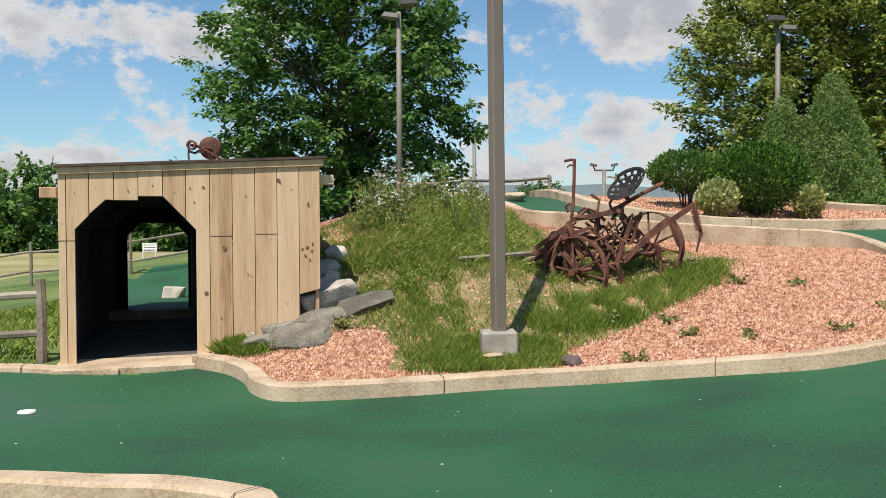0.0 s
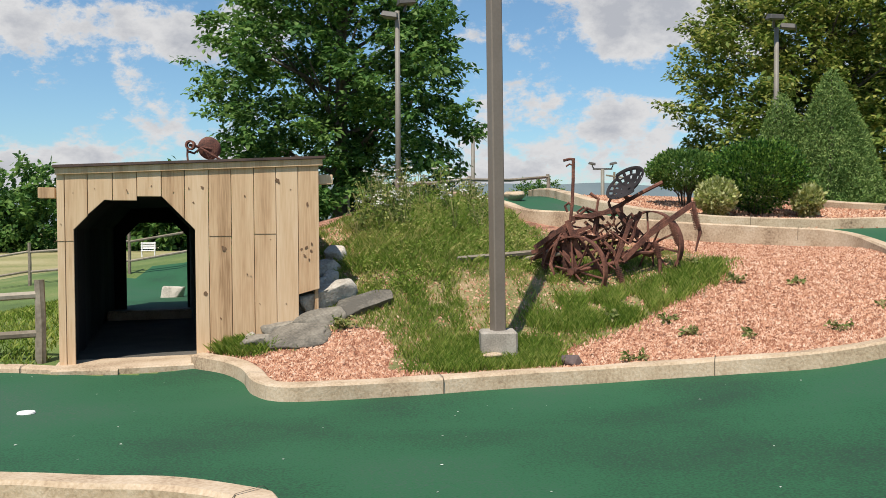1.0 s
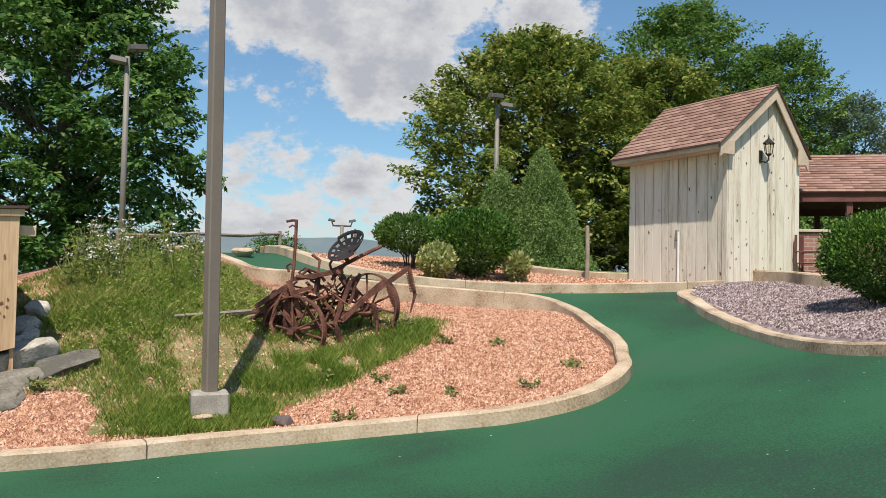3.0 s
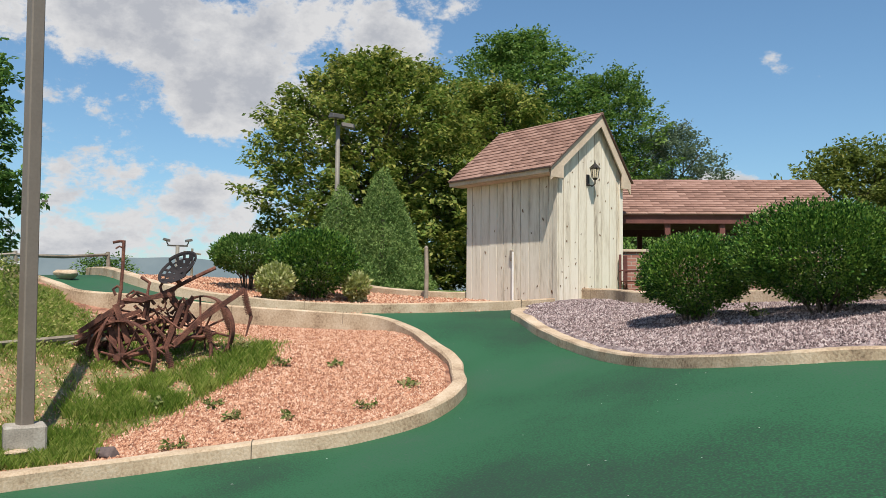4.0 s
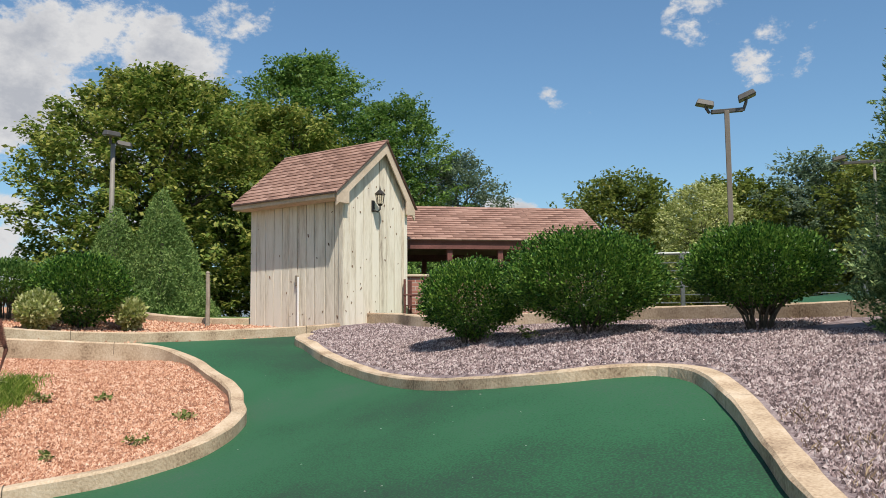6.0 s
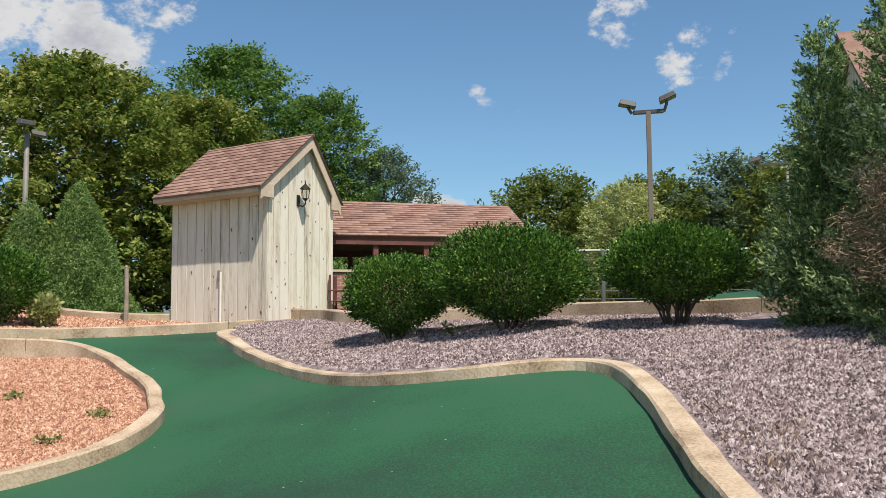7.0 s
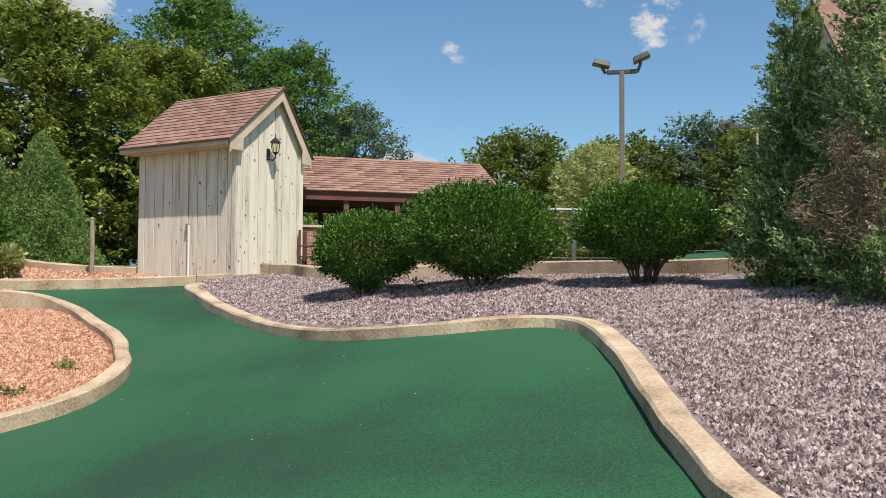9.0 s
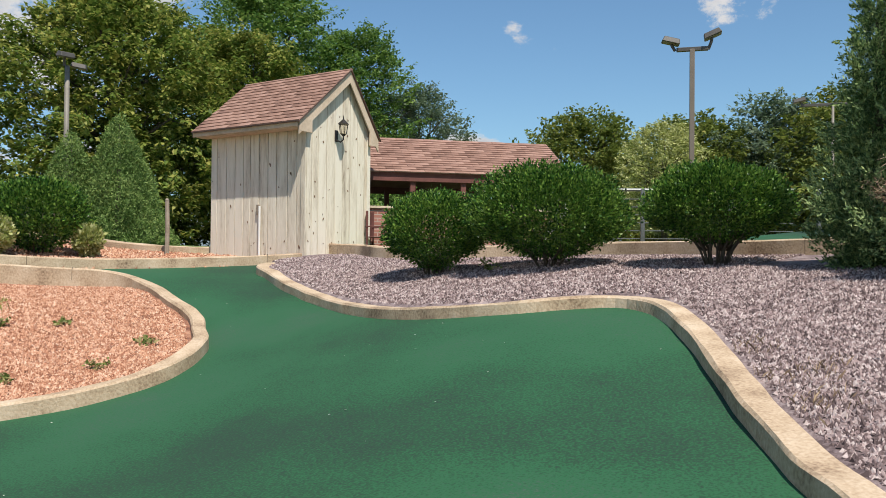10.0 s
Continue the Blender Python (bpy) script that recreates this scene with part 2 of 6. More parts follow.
M_SHINGLE = material("red_shingle", [(0.15, 0.08, 0.058), (0.25, 0.14, 0.105), (0.34, 0.205, 0.16)], 3, 120, 0.9, 0.5, rnd=0.28, contrast=(0.3, 0.7))
M_RUST = material("rusty_iron", [(0.035, 0.014, 0.010), (0.125, 0.046, 0.030), (0.24, 0.10, 0.064)], 6, 60, 0.85, 0.5, metal=0.0, contrast=(0.35, 0.65), bump_dist=0.004)
M_SEAT = material("dark_iron_seat", [(0.010, 0.008, 0.010), (0.026, 0.020, 0.022)], 8, 60, 0.92, 0.3)
M_POLE = material("bronze_pole_paint", [(0.16, 0.13, 0.105), (0.20, 0.165, 0.135)], 2, 40, 0.5, 0.1)
M_LAMP = material("bronze_lamp_housing", [(0.055, 0.05, 0.045), (0.10, 0.09, 0.08)], 3, 40, 0.45, 0.1)
M_GALV = material("galvanised_pole", [(0.15, 0.135, 0.11), (0.22, 0.2, 0.17)], 3, 40, 0.6, 0.1)
M_ROCK = material("field_stone", [(0.22, 0.19, 0.155), (0.38, 0.34, 0.285), (0.55, 0.50, 0.43)], 4, 35, 0.9, 0.8, rnd=0.25, bump_dist=0.03)
M_SLAB = material("grey_brown_slab", [(0.09, 0.08, 0.065), (0.17, 0.15, 0.12), (0.26, 0.23, 0.185)], 4, 35, 0.9, 0.8, rnd=0.3, bump_dist=0.03)
M_DARKROCK = material("dark_red_stone", [(0.07, 0.05, 0.05), (0.15, 0.11, 0.10)], 8, 50, 0.85, 0.5)
M_FENCE = material("grey_rail", [(0.16, 0.13, 0.095), (0.33, 0.28, 0.22)], 3, 20, 0.9, 0.5, rnd=0.2)
M_REDPAINT = material("barn_red_paint", [(0.10, 0.035, 0.028), (0.17, 0.06, 0.05)], 3, 30, 0.8, 0.2)


def brick_material(name):
    """Small red bricks with paler joints."""
    m = bpy.data.materials.new(name)
    m.use_nodes = True
    ns, ln = m.node_tree.nodes, m.node_tree.links
    tc, mp, bk = ns.new("ShaderNodeTexCoord"), ns.new("ShaderNodeMapping"), ns.new("ShaderNodeTexBrick")
    mp.inputs[2].default_value = (radians(90), 0, 0)
    ln.new(tc.outputs["Object"], mp.inputs[0])
    ln.new(mp.outputs[0], bk.inputs["Vector"])
    bk.inputs["Scale"].default_value = 1.0
    bk.inputs["Color1"].default_value = (0.30, 0.115, 0.085, 1)
    bk.inputs["Color2"].default_value = (0.40, 0.19, 0.145, 1)
    bk.inputs["Mortar"].default_value = (0.42, 0.33, 0.28, 1)
    bk.inputs["Mortar Size"].default_value = 0.009
    bk.inputs["Brick Width"].default_value, bk.inputs["Row Height"].default_value = 0.21, 0.075
    b = ns["Principled BSDF"]
    ln.new(bk.outputs["Color"], b.inputs["Base Color"])
    b.inputs["Roughness"].default_value = 0.9
    bp = ns.new("ShaderNodeBump")
    bp.inputs["Strength"].default_value, bp.inputs["Distance"].default_value = 0.6, -0.006
    ln.new(bk.outputs["Fac"], bp.inputs["Height"])
    ln.new(bp.outputs[0], b.inputs["Normal"])
    return m


M_BRICK = brick_material("red_brick")
M_WHITE = material("white_paint", [(0.66, 0.65, 0.62), (0.78, 0.77, 0.74)], 3, 30, 0.6, 0.1)
M_IRONBLK = material("black_lantern_metal", [(0.012, 0.010, 0.010), (0.035, 0.028, 0.025)], 8, 60, 0.45, 0.2, metal=0.4)
M_STEEL = material("fence_steel", [(0.14, 0.15, 0.145), (0.24, 0.25, 0.24)], 4, 40, 0.45, 0.1, metal=0.6)
# the blue of distance haze is mixed into the hills' base colour
M_HILL = material("haze_tinted_hill", [(0.10, 0.135, 0.15), (0.14, 0.175, 0.185)], 0.004, 0.03, 1.0, 0)

M_GLASS = bpy.data.materials.new("lantern_glass")
M_GLASS.use_nodes = True
_g = M_GLASS.node_tree.nodes["Principled BSDF"]
_g.inputs["Transmission Weight"].default_value, _g.inputs["Roughness"].default_value, _g.inputs["IOR"].default_value = 1.0, 0.1, 1.3
_g.inputs["Base Color"].default_value = (0.85, 0.8, 0.7, 1)

# ---- building tools ----
def link_mesh(name, bm, mat, parent=None, label="", smooth=False):
    me = bpy.data.meshes.new(name)
    bm.to_mesh(me)
    bm.free()
    if smooth:
        for p in me.polygons:
            p.use_smooth = True
    if mat:
        me.materials.append(mat)
    ob = new(name, me)
    if parent:
        ob.parent = parent
    if label:
        ob["label"] = label
    return ob


def part(name, bm, mat, parent, label="", smooth=False):
    return link_mesh(name, bm, mat, parent, label, smooth)


def thing(name, m, label, category, group="", kind=""):
    ob = new(name)
    ob.matrix_basis = m
    return tagged(ob, label, category, group, kind)


def quick_mesh(name, verts, faces, mat, parent=None, smooth=False):
    me = bpy.data.meshes.new(name)
    me.from_pydata(verts, [], faces)
    me.materials.append(mat)
    if smooth:
        me.polygons.foreach_set("use_smooth", [True] * len(me.polygons))
    me.update()
    ob = new(name, me)
    if parent:
        ob.parent = parent
    return ob


def box_bm(size, centre=(0, 0, 0), bevel=0.0, turn=None, bm=None):
    """A box with bevelled edges, added to bm."""
    own = bmesh.new()
    bmesh.ops.create_cube(own, size=1.0)
    bmesh.ops.scale(own, vec=size, verts=own.verts)
    if bevel:
        bmesh.ops.bevel(own, geom=own.edges[:], offset=bevel, segments=1, affect="EDGES")
    m = Matrix.Translation(centre) @ (turn or Matrix.Identity(4))
    bmesh.ops.transform(own, matrix=m, verts=own.verts)
    return merged(own, bm)


def merged(own, bm):
    if bm is None:
        return own
    tmp = bpy.data.meshes.new("tmp")
    own.to_mesh(tmp)
    own.free()
    bm.from_mesh(tmp)
    bpy.data.meshes.remove(tmp)
    return bm


def rod_bm(a, b, r0, r1=None, seg=8, bm=None):
    """A round bar from a to b."""
    a, b = Vector(a), Vector(b)
    own = bmesh.new()
    bmesh.ops.create_cone(own, cap_ends=True, segments=seg, radius1=r0, radius2=r0 if r1 is None else r1, depth=(b - a).length)
    q = (b - a).to_track_quat("Z", "Y").to_matrix().to_4x4()
    bmesh.ops.transform(own, matrix=Matrix.Translation((a + b) / 2) @ q, verts=own.verts)
    return merged(own, bm)


def bent_bm(points, r, seg=8, bm=None):
    """A round bar along several points; r may be a list."""
    rs = r if isinstance(r, (list, tuple)) else [r] * len(points)
    pts = [Vector(p) for p in points]
    own = bmesh.new()
    rings = []
    up = Vector((0.13, 0.21, 0.97))
    for i, p in enumerate(pts):
        d = (pts[min(i + 1, len(pts) - 1)] - pts[max(i - 1, 0)]).normalized()
        s = d.cross(up)
        if s.length < 0.05:
            s = d.cross(Vector((1, 0, 0)))
        s.normalize()
        u = s.cross(d)
        rings.append([own.verts.new(p + (s * math.cos(k * math.tau / seg) + u * math.sin(k * math.tau / seg)) * rs[i]) for k in range(seg)])
    for r0, r1 in zip(rings, rings[1:]):
        for k in range(seg):
            own.faces.new((r0[k], r0[(k + 1) % seg], r1[(k + 1) % seg], r1[k]))
    own.faces.new(rings[0][::-1])
    own.faces.new(rings[-1])
    return merged(own, bm)


def ring_bm(radius, width, thick, m=None, seg=32, bm=None):
    """A flat iron tyre, its axle along x."""
    own = bmesh.new()
    prof = [(radius, -width / 2), (radius, width / 2), (radius - thick, width / 2), (radius - thick, -width / 2)]
    vs = [[own.verts.new((w, math.cos(i * math.tau / seg) * r, math.sin(i * math.tau / seg) * r)) for r, w in prof] for i in range(seg)]
    for i in range(seg):
        a, b = vs[i], vs[(i + 1) % seg]
        for k in range(4):
            own.faces.new((a[k], a[(k + 1) % 4], b[(k + 1) % 4], b[k]))
    bmesh.ops.recalc_face_normals(own, faces=own.faces)
    if m is not None:
        bmesh.ops.transform(own, matrix=m, verts=own.verts)
    return merged(own, bm)


def inside(x, y, ring):
    """Which of the points x, y lie in the ring."""
    x, y = np.asarray(x), np.asarray(y)
    c = np.zeros(x.shape, bool)
    n = len(ring)
    for i in range(n):
        (x0, y0), (x1, y1) = ring[i], ring[(i + 1) % n]
        if y0 == y1:
            continue
        hitx = (x1 - x0) * (y - y0) / (y1 - y0) + x0
        c ^= ((y0 > y) != (y1 > y)) & (x < hitx)
    return c


def smooth_line(points, step=0.12):
    """A rounded line through the points, at even steps."""
    p = np.array(points, float)
    out = []
    for i in range(len(p) - 1):
        a, b, c, d = p[max(i - 1, 0)], p[i], p[i + 1], p[min(i + 2, len(p) - 1)]
        n = max(2, int(np.hypot(*(c - b)) / step))
        for k in range(n):
            t = k / n
            out.append(0.5 * (2 * b + (c - a) * t + (2 * a - 5 * b + 4 * c - d) * t * t + (3 * b - a - 3 * c + d) * t ** 3))
    out.append(p[-1])
    return np.array(out)

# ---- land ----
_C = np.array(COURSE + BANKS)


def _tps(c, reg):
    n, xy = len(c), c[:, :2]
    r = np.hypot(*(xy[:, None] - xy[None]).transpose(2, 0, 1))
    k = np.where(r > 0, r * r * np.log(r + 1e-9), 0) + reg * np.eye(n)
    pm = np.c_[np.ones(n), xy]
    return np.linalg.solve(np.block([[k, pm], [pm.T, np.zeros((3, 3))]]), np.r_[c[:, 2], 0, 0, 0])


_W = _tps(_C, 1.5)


def sstep(a, b, v):
    t = np.clip((np.asarray(v) - a) / (b - a), 0, 1)
    return t * t * (3 - 2 * t)


TUN_O, TUN_AZ = np.array((-4.135, 9.37)), radians(17.0)
TUN_U = np.array((math.cos(TUN_AZ), math.sin(TUN_AZ)))       # along the front
TUN_V = np.array((-math.sin(TUN_AZ), math.cos(TUN_AZ)))      # through the tunnel
TUN_W, TUN_L, TUN_Z = 2.9, 7.0, -0.13


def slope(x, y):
    """Height of the land itself, through the points fitted to the camera's view."""
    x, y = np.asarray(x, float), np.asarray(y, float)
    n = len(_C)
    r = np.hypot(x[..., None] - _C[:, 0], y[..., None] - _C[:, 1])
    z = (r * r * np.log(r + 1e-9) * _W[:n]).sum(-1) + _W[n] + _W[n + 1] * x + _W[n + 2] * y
    # far off the land levels out and falls to the valley
    d = np.hypot(x - 4, y - 10)
    far = -0.9 - 2.0 * sstep(60, 400, d)
    far = far + 2.6 * sstep(-5, 15, x) * (1 - sstep(60, 120, d))
    f = sstep(18, 40, d)
    z = np.clip(z, -1.5, 2.6) * (1 - f) + far * f
    # the lane through the tunnel is level
    u = (x - TUN_O[0]) * TUN_U[0] + (y - TUN_O[1]) * TUN_U[1]
    v = (x - TUN_O[0]) * TUN_V[0] + (y - TUN_O[1]) * TUN_V[1]
    k = sstep(0.0, 0.12, u) * (1 - sstep(1.55, 1.67, u)) * sstep(-0.3, 0.1, v) * (1 - sstep(TUN_L + 4, TUN_L + 8, v))
    return z * (1 - k) + TUN_Z * k


ISLAND = [(-2.72, 9.45), (-2.29, 9.13), (-2.02, 8.77), (-1.78, 8.22), (-1.5, 7.95), (-0.95, 8.03), (0.08, 8.34), (0.63, 8.47), (1.33, 8.47), (2.0, 8.36),
          (2.74, 8.12), (3.4, 7.81), (4.1, 7.74), (4.6, 8.0), (5.06, 8.48), (5.3, 8.95), (5.56, 9.55), (5.7, 10.4), (5.82, 11.3), (5.7, 12.1), (5.2, 12.65),
          (4.4, 13.1), (3.8, 13.35), (2.9, 13.75), (2.1, 14.1), (1.5, 14.5), (1.15, 15.3), (0.6, 16.4), (0.1, 18.0), (-0.2, 20.0)]
RIGHT = [(8.1, 12.2), (7.7, 11.8), (7.5, 11.2), (7.19, 10.34), (6.88, 9.2), (6.6, 8.15), (6.38, 7.3), (6.25, 6.5), (6.25, 5.7), (6.38, 5.1), (6.65, 4.75), (6.92, 4.4),
         (6.86, 4.05), (6.61, 3.7), (6.1, 3.18), (5.36, 2.54), (4.85, 2.11), (4.45, 1.75), (4.0, 1.3), (3.2, 0.3), (2.6, -1.0), (2.4, -4.0)]
BACKK = [(9.15, 12.62), (8.5, 12.72), (7.65, 13.1), (6.45, 13.6), (5.68, 13.9), (4.6, 14.35), (3.5, 15.0), (2.7, 15.9), (2.3, 17.2), (2.0, 20.0)]
LEFTN = [(-9.0, 4.4), (-5.0, 4.9), (-3.2, 4.95), (-2.45, 4.87), (-1.94, 4.79), (-1.4, 4.73), (-1.0, 4.55), (-0.8, 4.32), (-0.72, 3.6), (-0.9, 1.5), (-1.4, -4.0)]
TFRONT = [(-9.0, 8.0), (-6.0, 8.5), (-4.9, 8.85), (-4.45, 8.98), (-4.1, 9.02), (-3.4, 9.15), (-2.72, 9.4)]
PURPBK = [(10.0, 13.3), (10.05, 12.2), (9.7, 11.2), (9.9, 9.8), (10.4, 8.6), (10.75, 7.5), (10.75, 6.2), (10.6, 4.95), (10.55, 3.6), (11.0, 1.0)]
GREEN = TFRONT + ISLAND[1:] + BACKK[::-1] + RIGHT + LEFTN[::-1]
PINK1 = ISLAND + [(-2.5, 20), (-2.4, 10.5)]
PINK2 = BACKK[1:] + [(3.5, 22.5), (8.0, 20.5), (8.0, 17.2), (8.6, 15.6), (9.3, 15.2), (9.4, 12.7)]
PURP = RIGHT + [(9, -4), (12.5, 0.5)] + PURPBK[::-1]
MEADOW = [(-0.95, 17), (-2.3, 11), (-2.5, 9.9), (-2.3, 9.6), (-1.55, 9.45), (-1.3, 9.9), (-0.75, 9.9), (-0.5, 9.4), (-0.6, 8.75), (0.3, 8.75), (1.0, 8.75), (1.25, 9.3), (2.0, 9.7),
          (2.6, 10.2), (3.3, 10.9), (3.9, 11.5), (3.5, 12.3), (2.7, 12.9), (1.6, 13.6), (0.9, 14.8), (0.3, 16.4)]



def line_gap(x, y, pts):
    p = smooth_line(pts, 0.10)
    out = np.full(np.shape(x), 9.0)
    for a in range(0, len(p)):
        out = np.minimum(out, np.hypot(x - p[a, 0], y - p[a, 1]))
    return out


def ground(x, y):
    """Height of the finished surface: beds lie higher than the greens."""
    x, y = np.asarray(x, float), np.asarray(y, float)
    return slope(x, y) + bed(x, y)


def bed(x, y):
    up = np.zeros(np.shape(x))
    for ring, edge, h in ((PINK1, ISLAND, 0.10), (PURP, RIGHT, 0.095)):
        inn = inside(x, y, ring)
        if np.any(inn):
            g = line_gap(x, y, edge)
            hh = h * (1 - 1.3 * sstep(11.0, 12.8, y)) if edge is ISLAND else h
            hh = np.where(x < 1.2, h, hh)
            up = up + np.where(inn, hh * sstep(0.08, 0.2, g), 0)
    return up


# one sheet: a fine middle and ever wider rings to the horizon
def axis_steps(lo, hi, fine):
    mid = list(np.arange(lo, hi + 1e-6, fine))
    out, s, v = [], fine, 0.0
    while v < 2600:
        s *= 1.28
        v += s
        out.append(v)
    return np.array([lo - v for v in out[::-1]] + mid + [hi + v for v in out])


gx, gy = axis_steps(-6.0, 12.0, 0.085), axis_steps(0.5, 18.0, 0.085)
XX, YY = np.meshgrid(gx, gy)
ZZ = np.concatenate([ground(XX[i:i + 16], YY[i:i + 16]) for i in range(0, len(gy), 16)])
nx, ny = len(gx), len(gy)
cx, cy = (XX[:-1, :-1] + XX[1:, 1:]) / 2, (YY[:-1, :-1] + YY[1:, 1:]) / 2
region = np.zeros(cx.shape, int)
region[np.hypot(cx - 4, cy - 10) > 24] = 1
region[inside(cx, cy, PINK2)] = 3
region[inside(cx, cy, [(6.2, 20.6), (7.3, 18.6), (7.7, 17.0), (8.4, 15.9), (9.0, 15.5), (10.5, 17.5), (9.0, 19.5), (8.0, 22.0)])] = 2
region[inside(cx, cy, PURP)] = 4
region[inside(cx, cy, PINK1)] = 3
region[inside(cx, cy, MEADOW)] = 5
under = (cx > -8) & (cx < 12) & (cy < 21)
seam = np.full(cx.shape, 9.0)
for line in (ISLAND, RIGHT, BACKK, LEFTN):
    seam[under] = np.minimum(seam[under], line_gap(cx[under], cy[under], line))
region[inside(cx, cy, GREEN) | (seam < 0.13)] = 2
tu = (cx - TUN_O[0]) * TUN_U[0] + (cy - TUN_O[1]) * TUN_U[1]
tv = (cx - TUN_O[0]) * TUN_V[0] + (cy - TUN_O[1]) * TUN_V[1]
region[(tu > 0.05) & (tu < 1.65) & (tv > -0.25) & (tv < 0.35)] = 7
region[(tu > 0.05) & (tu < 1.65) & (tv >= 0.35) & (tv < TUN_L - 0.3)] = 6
region[(tu > -0.6) & (tu < 1.9) & (tv >= TUN_L - 0.3) & (tv < TUN_L + 7)] = 2
SHEETS = [("ground_lawn", M_LAWN, "mown grass round the course", "lawn"), ("ground_field", M_FIELD, "dry yellow-green field reaching the horizon", "field"),
          ("putting_green", M_GREEN, "sloping dark green felt of the golf lanes", "putting green"), ("gravel_bed_pink", M_PINKBED, "bed of pink crushed stone", "gravel bed"),
          ("gravel_bed_purple", M_PURPBED, "bed of purple-grey crushed stone", "gravel bed"), ("ground_meadow", M_SOIL, "patchy grassy soil of the mound", "soil"),
          ("tunnel_floor", M_SHADEFLOOR, "floor inside the wooden tunnel, its shade painted in dark", "floor"),
          ("threshold", M_CONC, "pale concrete threshold of the tunnel", "floor")]
for k, (nm, mt, lb, ct) in enumerate(SHEETS):
    jj, ii = np.nonzero(region == k)
    quads = np.stack([jj * nx + ii, jj * nx + ii + 1, (jj + 1) * nx + ii + 1, (jj + 1) * nx + ii], 1)
    used, inv = np.unique(quads, return_inverse=True)
    vs = np.stack([XX.ravel()[used], YY.ravel()[used], ZZ.ravel()[used]], 1)
    ob = quick_mesh(nm, vs.tolist(), inv.reshape(-1, 4).tolist(), mt, smooth=True)
    tagged(ob, lb, ct, kind="structure")


# ---- kerbs ----
def kerb(name, pts, side, width=0.21, high=0.17, label="cast concrete kerb, tan and stained", mat=None, down=0.25):
    """A kerb along a line; side is +1 where it lies left of the line's way."""
    p = smooth_line(pts, 0.10)
    d = np.gradient(p, axis=0)
    d /= np.hypot(*d.T)[:, None]
    nrm = np.stack([-d[:, 1], d[:, 0]], 1) * side
    prof = [(0.012, -down), (0.0, 0.0), (0.004, high - 0.02), (0.022, high), (width - 0.025, high + 0.004), (width - 0.003, high - 0.02), (width, -down)]
    verts, faces = [], []
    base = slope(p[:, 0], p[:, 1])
    ker = np.ones(9) / 9
    base = np.convolve(np.pad(base, 4, "edge"), ker, "valid")
    m = len(prof)
    rise = 0.07 * sstep(11.2, 12.6, p[:, 1]) * sstep(1.4, 2.2, p[:, 0]) if name == "kerb_island" else np.zeros(len(p))
    for i in range(len(p)):
        for j, (o, h) in enumerate(prof):
            wv = Vector((p[i, 0] * 2.3, p[i, 1] * 2.3, j * 0.7))
            q = p[i] + nrm[i] * (o + 0.012 * noise.noise(wv))
            verts.append((q[0], q[1], base[i] + (h + rise[i] if h > 0 else h) + 0.010 * noise.noise(wv * 0.9 + Vector((9, 2, 5)))))
    for i in range(len(p) - 1):
        for j in range(m - 1):
            f = (i * m + j, (i + 1) * m + j, (i + 1) * m + j + 1, i * m + j + 1)
            faces.append(f if side < 0 else f[::-1])
    n0 = (len(p) - 1) * m
    faces.append(tuple(range(m))[::-1])
    faces.append(tuple(range(n0, n0 + m)))
    ob = quick_mesh(name, verts, faces, mat or M_CONC)
    # dirty joints where one pour met the next
    rj = random.Random(len(p))
    i = rj.randint(6, 12)
    while i < len(p) - 4:
        q, nn, dd = p[i], nrm[i], d[i] * 0.004
        zz = base[i] + rise[i]
        loop = [(-0.016, -0.02), (-0.016, high - 0.012), (0.016, high + 0.0125), (width - 0.02, high + 0.0155), (width + 0.012, high - 0.012), (width + 0.012, -0.02)]
        jv, jf = [], []
        for o, h in loop:
            c = q + nn * o
            jv += [(c[0] - dd[0], c[1] - dd[1], zz + h), (c[0] + dd[0], c[1] + dd[1], zz + h)]
        for k in range(len(loop) - 1):
            jf.append((2 * k, 2 * k + 1, 2 * k + 3, 2 * k + 2))
        quick_mesh("joint", jv, jf, M_JOINT_SHADE, ob)
        i += rj.randint(17, 42)
    return tagged(ob, label, "kerb", kind="structure")


kerb("kerb_island", ISLAND, 1, width=0.18, high=0.15)
kerb("kerb_right", RIGHT, 1, width=0.21, high=0.12)
kerb("kerb_back", BACKK, -1, width=0.2)
kerb("kerb_near", LEFTN, -1)
kerb("kerb_tunnel", TFRONT[:-1], 1, high=0.06)
kerb("kerb_upper", [(6.2, 20.6), (7.3, 18.6), (7.7, 17.0), (8.4, 15.9), (9.0, 15.5)], 1, high=0.14, width=0.2)
kerb("kerb_bushes", PURPBK, 1, high=0.29, width=0.22)

# ---- wooden tunnel ----
def board_bm(outline, y0, y1, bevel=0.004):
    """A board standing in the x, z plane, from its outline, y0 to y1 thick."""
    bm = bmesh.new()
    a = [bm.verts.new((x, y0, z)) for x, z in outline]
    b = [bm.verts.new((x, y1, z)) for x, z in outline]
    n = len(outline)
    front = bm.faces.new(a)
    bm.faces.new(b[::-1])
    for i in range(n):
        bm.faces.new((a[(i + 1) % n], a[i], b[i], b[(i + 1) % n]))
    bmesh.ops.recalc_face_normals(bm, faces=bm.faces)
    if bevel:
        bmesh.ops.bevel(bm, geom=[e for e in front.edges], offset=bevel, segments=1, affect="EDGES")
    return bm


